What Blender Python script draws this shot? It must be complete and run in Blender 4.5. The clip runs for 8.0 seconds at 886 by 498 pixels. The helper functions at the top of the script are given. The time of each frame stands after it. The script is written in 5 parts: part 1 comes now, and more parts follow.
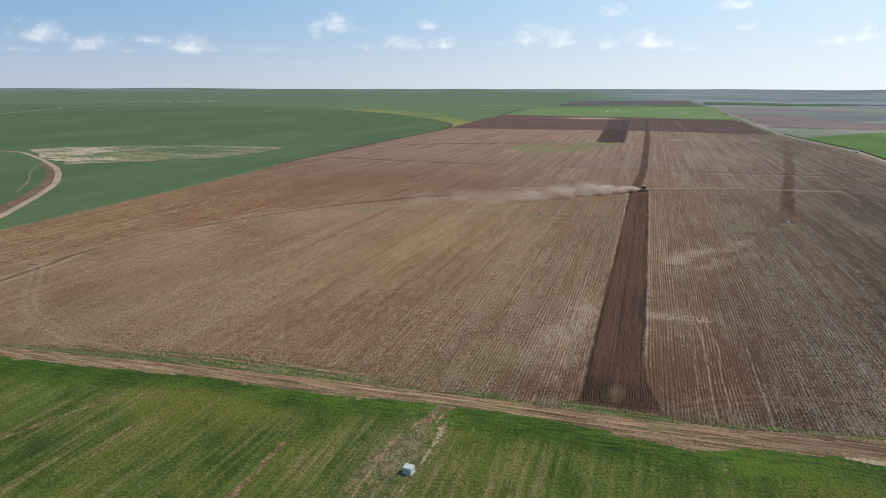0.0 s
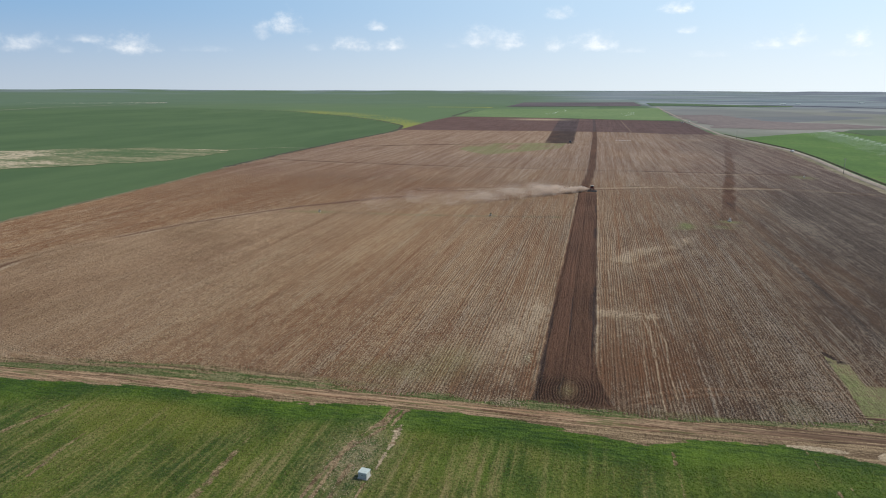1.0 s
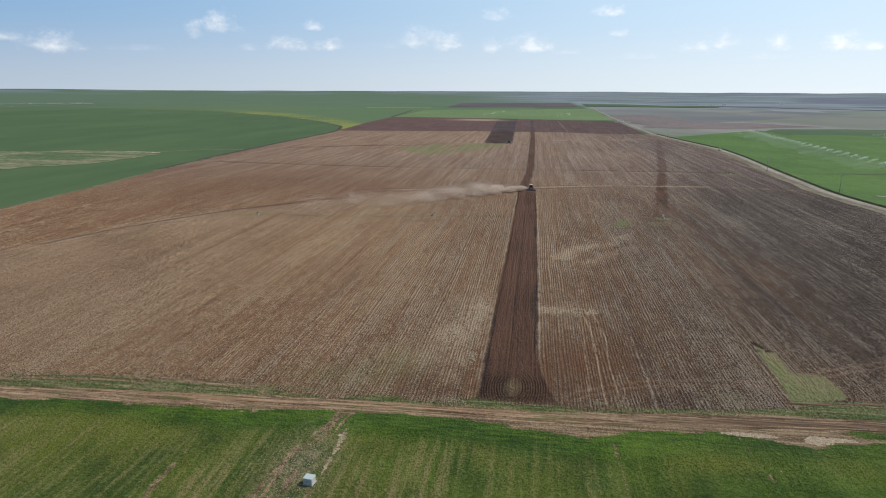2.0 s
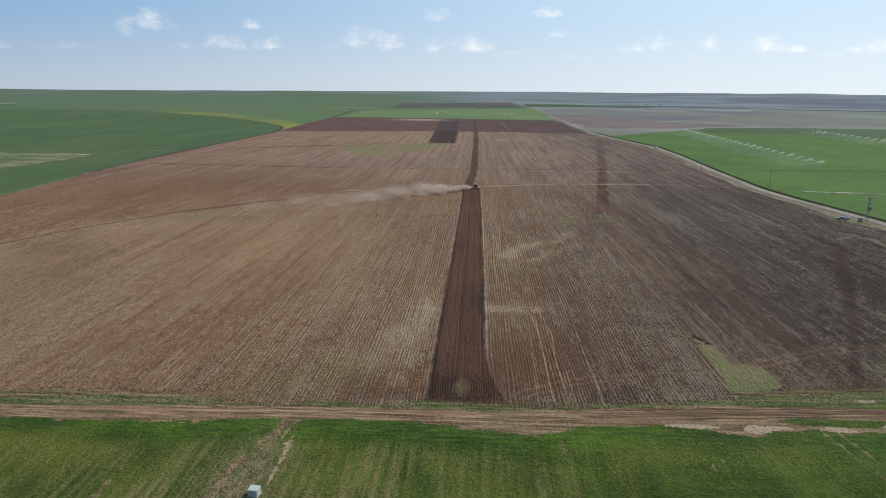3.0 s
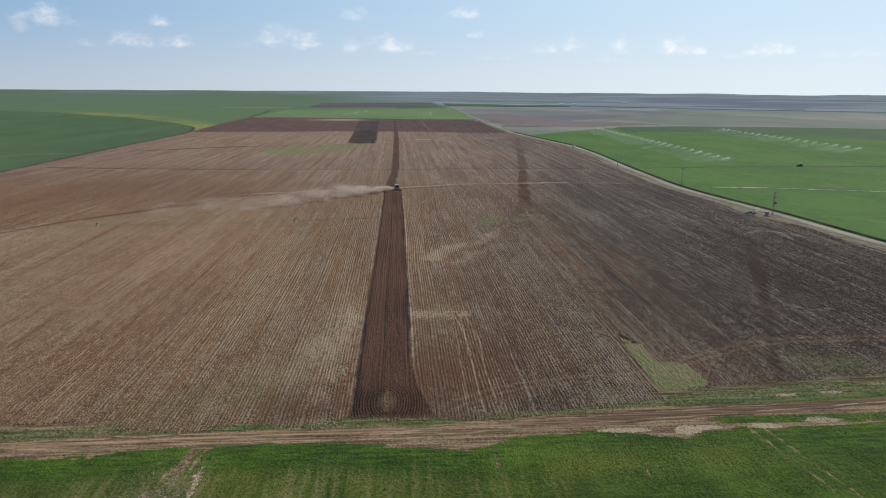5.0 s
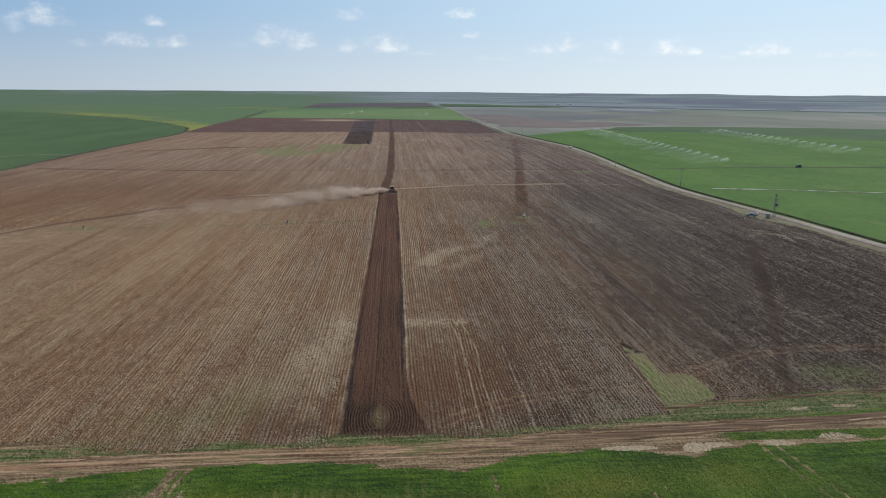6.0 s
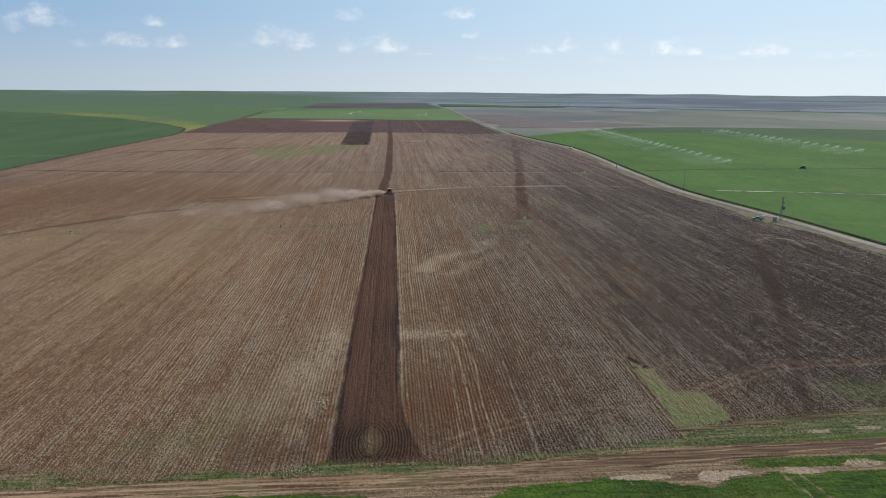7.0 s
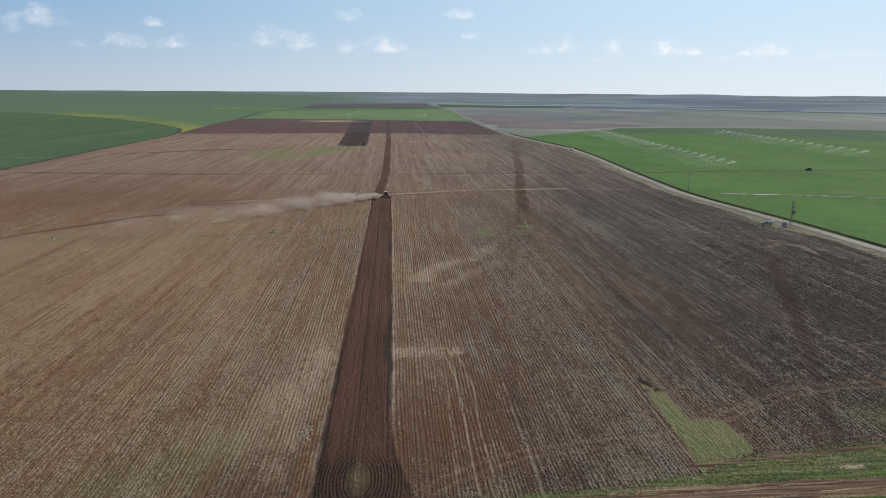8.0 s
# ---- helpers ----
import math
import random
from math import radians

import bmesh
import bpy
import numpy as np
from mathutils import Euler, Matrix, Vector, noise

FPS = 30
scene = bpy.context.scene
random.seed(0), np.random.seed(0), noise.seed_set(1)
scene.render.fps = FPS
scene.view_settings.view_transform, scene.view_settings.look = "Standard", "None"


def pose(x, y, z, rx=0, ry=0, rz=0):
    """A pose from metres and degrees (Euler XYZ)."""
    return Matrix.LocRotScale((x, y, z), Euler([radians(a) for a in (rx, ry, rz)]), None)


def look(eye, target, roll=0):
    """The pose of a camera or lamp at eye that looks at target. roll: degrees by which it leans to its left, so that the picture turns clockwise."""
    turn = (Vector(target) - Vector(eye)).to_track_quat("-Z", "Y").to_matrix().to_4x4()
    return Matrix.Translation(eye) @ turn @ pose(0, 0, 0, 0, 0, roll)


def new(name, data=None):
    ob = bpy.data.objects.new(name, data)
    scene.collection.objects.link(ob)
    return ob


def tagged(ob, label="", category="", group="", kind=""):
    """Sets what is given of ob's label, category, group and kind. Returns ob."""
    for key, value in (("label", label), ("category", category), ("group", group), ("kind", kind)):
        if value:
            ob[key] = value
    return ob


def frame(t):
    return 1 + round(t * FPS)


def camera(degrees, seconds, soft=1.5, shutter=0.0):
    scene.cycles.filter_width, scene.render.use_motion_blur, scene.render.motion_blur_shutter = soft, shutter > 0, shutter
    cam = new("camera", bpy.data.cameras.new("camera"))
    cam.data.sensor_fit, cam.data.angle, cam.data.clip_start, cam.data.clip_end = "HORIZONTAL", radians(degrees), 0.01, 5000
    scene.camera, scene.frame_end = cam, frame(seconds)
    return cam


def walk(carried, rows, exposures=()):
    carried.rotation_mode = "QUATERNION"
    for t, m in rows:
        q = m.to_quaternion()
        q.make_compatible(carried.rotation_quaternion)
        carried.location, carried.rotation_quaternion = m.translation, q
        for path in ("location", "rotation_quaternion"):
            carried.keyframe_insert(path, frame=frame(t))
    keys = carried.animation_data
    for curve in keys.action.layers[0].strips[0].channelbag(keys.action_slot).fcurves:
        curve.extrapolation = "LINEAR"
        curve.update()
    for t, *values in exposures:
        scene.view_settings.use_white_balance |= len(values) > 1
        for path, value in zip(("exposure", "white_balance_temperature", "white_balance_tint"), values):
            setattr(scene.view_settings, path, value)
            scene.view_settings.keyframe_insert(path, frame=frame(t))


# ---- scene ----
cam = camera(67.4, 8.0, soft=1.0)
# seconds, x, y, height, heading to the left, pitch, lean
PATH = [
    (0, 0, 0, 45, 17.08, -13.63, 0.16),
    (0.5, 0.05, 0, 45.05, 14.94, -13.56, 0.17),
    (1, 0.04, 0.02, 45.06, 12.89, -13.5, 0.21),
    (1.5, 0, 0.05, 45.05, 10.62, -13.46, 0.27),
    (2, -0.07, 0.15, 45, 7.74, -13.43, 0.33),
    (2.2, -0.1, 0.3, 44.97, 6.68, -13.42, 0.35),
    (3.3, -0.24, 1.6, 44.78, 1.72, -13.39, 0.41),
    (3.5, -0.27, 1.95, 44.73, 0.99, -13.38, 0.42),
    (4, -0.33, 2.98, 44.67, -0.72, -13.37, 0.44),
    (4.5, -0.29, 4.54, 44.58, -2.41, -13.37, 0.45),
    (5, -0.14, 6.4, 44.45, -3.87, -13.36, 0.46),
    (5.2, -0.06, 7.25, 44.42, -4.08, -13.35, 0.46),
    (6.3, 0.5, 12.9, 44.3, -4.22, -13.33, 0.48),
    (6.5, 0.65, 14.04, 44.29, -4.24, -13.33, 0.48),
    (7, 1.19, 17.8, 44.31, -4.26, -13.31, 0.48),
    (7.5, 1.79, 21.97, 44.33, -4.28, -13.3, 0.48),
    (8, 2.43, 26.32, 44.36, -4.3, -13.29, 0.48),
]


def flown(x, y, z, heading, pitch, lean):
    h, p = radians(heading), radians(pitch)
    ahead = Vector((-math.sin(h) * math.cos(p), math.cos(h) * math.cos(p), math.sin(p)))
    return look((x, y, z), Vector((x, y, z)) + ahead * 100, lean)


walk(cam, [(r[0], flown(*r[1:])) for r in PATH], [(0.0, -0.04, 6700, 10), (1.0, -0.05, 6640, 10), (2.2, -0.14, 6560, 10), (4.5, -0.25, 6520, 9.5), (8.0, -0.28, 6460, 9.5)])


# ---- node helpers ----
def sock(nt, where, value):
    if isinstance(value, bpy.types.NodeSocket):
        nt.links.new(value, where)
    else:
        where.default_value = value


def num(nt, op, a, b=0.0, c=0.0, clamp=False):
    n = nt.nodes.new("ShaderNodeMath")
    n.operation, n.use_clamp = op, clamp
    for k, v in enumerate((a, b, c)):
        sock(nt, n.inputs[k], v)
    return n.outputs[0]


def span(nt, value, a, b, c=0.0, d=1.0):
    n = nt.nodes.new("ShaderNodeMapRange")
    n.interpolation_type = "SMOOTHSTEP"
    for k, v in enumerate((value, a, b, c, d)):
        sock(nt, n.inputs[k], v)
    return n.outputs[0]


def blend(nt, fac, a, b):
    n = nt.nodes.new("ShaderNodeMix")
    n.data_type = "RGBA"
    sock(nt, n.inputs["Factor"], fac)
    for key, v in ((6, a), (7, b)):
        sock(nt, n.inputs[key], (*v, 1.0) if isinstance(v, tuple) else v)
    return n.outputs[2]


def place(nt, scale):
    g = nt.nodes.new("ShaderNodeNewGeometry")
    v = nt.nodes.new("ShaderNodeVectorMath")
    v.operation = "MULTIPLY"
    nt.links.new(g.outputs["Position"], v.inputs[0])
    v.inputs[1].default_value = scale
    return v.outputs[0]


def grain(nt, scale, detail=4.0, rough=0.6, vec=None):
    n = nt.nodes.new("ShaderNodeTexNoise")
    n.inputs["Scale"].default_value = 1.0
    n.inputs["Detail"].default_value, n.inputs["Roughness"].default_value = detail, rough
    nt.links.new(vec or place(nt, scale if isinstance(scale, tuple) else (scale,) * 3), n.inputs["Vector"])
    return n.outputs["Fac"]


def attr(nt, name):
    n = nt.nodes.new("ShaderNodeAttribute")
    n.attribute_name = name
    return n.outputs["Fac"]


def surface(name, rough=0.9, metal=0.0, spec=0.25):
    m = bpy.data.materials.new(name)
    m.use_nodes = True
    b = m.node_tree.nodes["Principled BSDF"]
    b.inputs["Roughness"].default_value, b.inputs["Metallic"].default_value = rough, metal
    b.inputs["Specular IOR Level"].default_value = spec
    return m, m.node_tree, b


def relief(nt, b, height, depth, distance=1.0):
    n = nt.nodes.new("ShaderNodeBump")
    n.inputs["Strength"].default_value, n.inputs["Distance"].default_value = depth, distance
    nt.links.new(height, n.inputs["Height"])
    nt.links.new(n.outputs[0], b.inputs["Normal"])


# ---- sky, sun, clouds ----
SUN_HIGH, SUN_EAST = 48.0, 62.0
sun = new("sun", bpy.data.lights.new("sun", "SUN"))
sun.data.energy, sun.data.angle, sun.data.color = 3.5, radians(0.6), (1.0, 0.94, 0.84)
sun_at = Vector((math.sin(radians(SUN_EAST)) * math.cos(radians(SUN_HIGH)), math.cos(radians(SUN_EAST)) * math.cos(radians(SUN_HIGH)), math.sin(radians(SUN_HIGH))))
sun.matrix_world = look(sun_at * 300, (0, 0, 0))

world = bpy.data.worlds.new("world")
scene.world = world
world.use_nodes = True
wt = world.node_tree
sky = wt.nodes.new("ShaderNodeTexSky")
sky.sky_type, sky.sun_disc = "NISHITA", False
sky.sun_elevation, sky.sun_rotation = radians(SUN_HIGH), radians(SUN_EAST)
sky.altitude, sky.air_density, sky.dust_density, sky.ozone_density = 300, 1.0, 1.5, 2.0

# heading east of +y, height of the base, half width, height of the heap (degrees), thickness
CUMULUS = [
    (-47.2, 3.1, 1.9, 1.3, 0.9), (-44.0, 2.6, 1.7, 1.0, 0.8), (-37.2, 2.6, 1.9, 1.2, 0.9), (-40.3, 3.3, 1.6, 0.6, 0.6),
    (-25.6, 4.3, 1.4, 1.5, 1.0), (-27.5, 3.9, 0.7, 1.4, 0.7), (-18.3, 4.7, 0.9, 0.7, 0.8), (-20.2, 3.1, 1.6, 1.1, 0.9),
    (-17.0, 3.1, 1.5, 0.9, 0.8), (-9.8, 3.4, 1.7, 1.6, 0.7), (-7.6, 3.3, 1.7, 1.2, 0.8), (-3.6, 5.6, 1.3, 0.9, 0.7),
    (-0.6, 3.2, 1.9, 1.2, 0.9), (-4.0, 3.1, 1.0, 0.9, 0.7), (5.6, 5.8, 1.2, 0.8, 0.9), (6.5, 4.3, 0.9, 0.5, 0.6),
    (14.1, 3.25, 1.1, 1.1, 1.0), (12.3, 3.15, 1.2, 0.6, 0.7), (18.0, 3.05, 0.7, 1.0, 0.9), (22.1, 3.0, 1.5, 1.0, 1.05), (24.3, 2.9, 1.2, 0.5, 0.7),
    (29.4, 2.9, 1.4, 0.9, 1.0), (27.9, 2.85, 0.9, 0.4, 0.6), (35.8, 2.6, 1.2, 0.6, 0.8),
]
WISPS = [
    (-49.0, 2.4, 1.6), (-31.8, 2.8, 1.5), (-23.5, 3.0, 0.8), (-12.0, 3.3, 0.8), (-41.6, 2.5, 0.7), (12.3, 3.0, 1.7),
    (29.0, 2.7, 1.6), (33.0, 2.6, 1.9), (36.5, 2.5, 1.4), (17.0, 2.4, 2.0), (8.3, 2.5, 1.4), (2.2, 2.9, 1.3), (26.0, 2.6, 1.3),
    (52.0, 4.0, 3.0), (-62.0, 3.5, 3.0), (75.0, 3.0, 4.0), (-85.0, 3.2, 3.0), (130.0, 4.0, 4.0), (-140.0, 4.0, 4.0),
]


def clouded(nt):
    tc = nt.nodes.new("ShaderNodeTexCoord")
    sep = nt.nodes.new("ShaderNodeSeparateXYZ")
    nt.links.new(tc.outputs["Generated"], sep.inputs[0])
    east = num(nt, "MULTIPLY", num(nt, "ARCTAN2", sep.outputs[0], sep.outputs[1]), 57.29578)
    high = num(nt, "MULTIPLY", num(nt, "ARCSINE", sep.outputs[2]), 57.29578)

    def puff(scale, detail):
        v = nt.nodes.new("ShaderNodeVectorMath")
        v.operation = "MULTIPLY"
        nt.links.new(tc.outputs["Generated"], v.inputs[0])
        v.inputs[1].default_value = (scale, scale, scale * 1.5)
        return grain(nt, 1, detail, 0.58, v.outputs[0])

    lumps, curls = puff(42, 5), puff(140, 4)
    rough = num(nt, "ADD", num(nt, "MULTIPLY_ADD", lumps, 1.7, -0.85), num(nt, "MULTIPLY_ADD", curls, 0.8, -0.4))
    total = None
    for a, e, w, h, thick in CUMULUS + [(a, e, w, 0.45, 0.28) for a, e, w in WISPS]:
        u = num(nt, "MULTIPLY_ADD", east, 0.85 / w, -0.85 * a / w)
        v = num(nt, "MULTIPLY_ADD", high, 1 / h, -(e + 0.25 * h) / h)
        v = num(nt, "MAXIMUM", v, num(nt, "MULTIPLY", v, -2.6))
        c = nt.nodes.new("ShaderNodeCombineXYZ")
        nt.links.new(u, c.inputs[0])
        nt.links.new(v, c.inputs[1])
        d = nt.nodes.new("ShaderNodeVectorMath")
        d.operation = "LENGTH"
        nt.links.new(c.outputs[0], d.inputs[0])
        m = span(nt, num(nt, "SUBTRACT", rough, d.outputs["Value"]), -1.1, 0.45, 0.0, 0.78 * thick)
        total = m if total is None else num(nt, "MAXIMUM", total, m)
    return total, lumps, high, east


mask, lumps, high, east = clouded(wt)
back = wt.nodes["Background"]
back.inputs[1].default_value = 0.115
# hazy air low over the land, brighter towards the sun
turned = span(wt, east, -58.0, 42.0)
white = blend(wt, span(wt, lumps, 0.35, 0.65), blend(wt, turned, (7.0, 7.6, 8.4), (8.8, 9.3, 9.8)), blend(wt, turned, (9.0, 9.3, 9.6), (12.0, 12.0, 12.0)))
low = blend(wt, turned, (4.3, 5.1, 6.1), (8.3, 9.2, 9.7))
upper = blend(wt, turned, (2.1, 3.9, 6.3), (6.6, 8.45, 10.1))
haze = blend(wt, span(wt, high, -1.0, 7.0), low, upper)
pale = blend(wt, span(wt, high, 6.0, 30.0, 1.0, 0.0), sky.outputs[0], haze)
wt.links.new(blend(wt, mask, pale, white), back.inputs[0])


# ---- materials ----
def soil_material():
    m, nt, b = surface("worked_soil", 0.95, spec=0.15)
    moist_shade, straw, green, red, till, trod = (attr(nt, k) for k in ("moist_shade", "straw", "green", "red", "till", "trod"))
    crest = attr(nt, "crest")
    bend = num(nt, "ADD", num(nt, "MULTIPLY_ADD", grain(nt, (0.025, 0.02, 1.0), 2), 1.2, -0.6), num(nt, "MULTIPLY_ADD", grain(nt, (0.2, 0.22, 1.0), 2), 0.3, -0.15))
    shift = nt.nodes.new("ShaderNodeCombineXYZ")
    nt.links.new(bend, shift.inputs[0])

    def along(scale, detail, rough):
        v = nt.nodes.new("ShaderNodeVectorMath")
        v.operation = "ADD"
        nt.links.new(place(nt, (1, 1, 1)), v.inputs[0])
        nt.links.new(shift.outputs[0], v.inputs[1])
        w = nt.nodes.new("ShaderNodeVectorMath")
        w.operation = "MULTIPLY"
        nt.links.new(v.outputs[0], w.inputs[0])
        w.inputs[1].default_value = scale
        return grain(nt, 1, detail, rough, w.outputs[0])

    single = along((1.9, 0.035, 1.0), 4, 0.6)
    bands = along((0.34, 0.007, 1.0), 5, 0.66)
    swath = along((0.11, 0.012, 1.0), 3, 0.5)
    crumbs = grain(nt, (4.6, 3.2, 4.6), 4, 0.75)
    lumps_ = grain(nt, (1.5, 0.7, 1.5), 4, 0.65)
    rows = num(nt, "ADD", num(nt, "MULTIPLY", single, 0.75), num(nt, "MULTIPLY", crest, 0.25))
    blots = grain(nt, (0.05, 0.03, 1.0), 4, 0.6)
    wet = num(nt, "ADD", moist_shade, num(nt, "MULTIPLY_ADD", blots, 0.45, -0.22))
    wet = num(nt, "ADD", wet, num(nt, "ADD", num(nt, "MULTIPLY_ADD", bands, 1.5, -0.75), num(nt, "MULTIPLY_ADD", swath, 0.4, -0.2)))
    # low spots between crumbs darkened: shade among clods painted in with the wetness
    wet = num(nt, "ADD", wet, num(nt, "ADD", num(nt, "MULTIPLY_ADD", lumps_, 0.9, -0.45), num(nt, "ADD", num(nt, "MULTIPLY_ADD", single, 1.1, -0.55), num(nt, "MULTIPLY_ADD", crumbs, -0.9, 0.45))), clamp=True)
    col = blend(nt, wet, (0.218, 0.124, 0.071), (0.056, 0.038, 0.031))
    # greyer where high: dark moist soil with some haze painted in
    col = blend(nt, span(nt, moist_shade, 0.55, 1.1, 0.0, 0.65), col, blend(nt, crumbs, (0.036, 0.03, 0.028), (0.07, 0.059, 0.053)))
    col = blend(nt, num(nt, "MULTIPLY", red, span(nt, bands, 0.35, 0.7), clamp=True), col, (0.175, 0.08, 0.038))
    furrow = along((0.8, 0.012, 1.0), 4, 0.6)
    col = blend(nt, num(nt, "MULTIPLY", span(nt, furrow, 0.5, 0.62, 0.0, 0.75), num(nt, "MULTIPLY", span(nt, wet, 0.35, 0.8, 1.0, 0.25), span(nt, moist_shade, 0.42, 0.62, 1.0, 0.1))), col, (0.165, 0.08, 0.042))
    lay = num(nt, "ADD", num(nt, "MULTIPLY", single, 0.34), num(nt, "MULTIPLY", bands, 0.24))
    lay = num(nt, "ADD", lay, num(nt, "MULTIPLY_ADD", crest, 0.1, -0.05))
    lay = num(nt, "ADD", lay, num(nt, "ADD", num(nt, "MULTIPLY", crumbs, 0.95), num(nt, "MULTIPLY", lumps_, 0.3)))
    strewn = span(nt, num(nt, "MULTIPLY_ADD", straw, 0.13, lay), 1.005, 1.075)
    col = blend(nt, num(nt, "MULTIPLY", strewn, 0.78), col, blend(nt, wet, (0.425, 0.325, 0.2), (0.335, 0.28, 0.22)))
    col = blend(nt, num(nt, "MULTIPLY", attr(nt, "calm"), 0.66), col, blend(nt, span(nt, num(nt, "ADD", num(nt, "MULTIPLY", bands, 0.5), num(nt, "ADD", blots, num(nt, "MULTIPLY", crumbs, 0.25))), 0.65, 1.05), (0.195, 0.13, 0.08), (0.325, 0.232, 0.15)))
    # far soil paled towards mauve: distance haze put into the base colour
    col = blend(nt, attr(nt, "far_haze"), col, blend(nt, span(nt, num(nt, "ADD", num(nt, "MULTIPLY", bands, 0.6), num(nt, "MULTIPLY", single, 0.4)), 0.38, 0.62), (0.125, 0.078, 0.066), (0.34, 0.268, 0.228)))
    # darkest soil tone: damp ground, and shade painted into pits and furrow edge
    damp_shade = span(nt, moist_shade, 1.25, 1.6)
    col = blend(nt, till, col, blend(nt, span(nt, num(nt, "ADD", num(nt, "MULTIPLY", single, 0.7), num(nt, "ADD", crumbs, num(nt, "MULTIPLY", blots, 0.6))), 0.85, 1.5), blend(nt, damp_shade, (0.048, 0.026, 0.017), (0.031, 0.021, 0.018)), blend(nt, damp_shade, (0.14, 0.077, 0.049), (0.084, 0.056, 0.046))))
    col = blend(nt, num(nt, "MULTIPLY", num(nt, "MULTIPLY", till, span(nt, moist_shade, 1.2, 1.5, 1.0, 0.0)), num(nt, "ADD", span(nt, num(nt, "ADD", num(nt, "MULTIPLY", swath, 0.6), num(nt, "MULTIPLY", single, 0.5)), 0.55, 0.8, 0.0, 0.45), num(nt, "ADD", num(nt, "MULTIPLY", red, 0.6), span(nt, blots, 0.52, 0.7, 0.0, 0.25))), clamp=True), col, blend(nt, crumbs, (0.09, 0.046, 0.03), (0.2, 0.105, 0.066)))
    rings = num(nt, "MULTIPLY", attr(nt, "turning"), num(nt, "MULTIPLY_ADD", num(nt, "SINE", num(nt, "MULTIPLY_ADD", attr(nt, "swing"), 16.0, crumbs)), 0.5, 0.5))
    col = blend(nt, num(nt, "MULTIPLY_ADD", rings, 0.5, num(nt, "MULTIPLY", attr(nt, "turning"), 0.25), clamp=True), col, (0.03, 0.018, 0.012))
    # far band: real darker ploughing, its mauve cast is haze painted in
    col = blend(nt, attr(nt, "hazed_band"), col, blend(nt, span(nt, num(nt, "ADD", num(nt, "MULTIPLY", bands, 0.6), num(nt, "MULTIPLY", blots, 0.5)), 0.4, 0.7), blend(nt, damp_shade, (0.092, 0.056, 0.053), (0.058, 0.041, 0.044)), blend(nt, damp_shade, (0.14, 0.088, 0.082), (0.092, 0.068, 0.07))))
    col = blend(nt, num(nt, "MULTIPLY", trod, span(nt, crumbs, 0.25, 0.6), clamp=True), col, (0.42, 0.335, 0.23))
    weeds = num(nt, "MULTIPLY", green, span(nt, num(nt, "ADD", crumbs, blots), 0.62, 1.05), clamp=True)
    tuft = grain(nt, (0.9, 0.9, 0.9), 5, 0.7)
    col = blend(nt, num(nt, "MULTIPLY", weeds, span(nt, tuft, 0.2, 0.6, 0.35, 0.95)), col, blend(nt, span(nt, num(nt, "ADD", tuft, crumbs), 0.7, 1.3), (0.078, 0.115, 0.036), (0.25, 0.275, 0.115)))
    nt.links.new(col, b.inputs["Base Color"])
    relief(nt, b, num(nt, "ADD", num(nt, "ADD", crumbs, num(nt, "MULTIPLY", lumps_, 1.1)), num(nt, "MULTIPLY_ADD", rows, 0.6, num(nt, "MULTIPLY", rings, -0.5))), 1.0, 0.4)
    return m


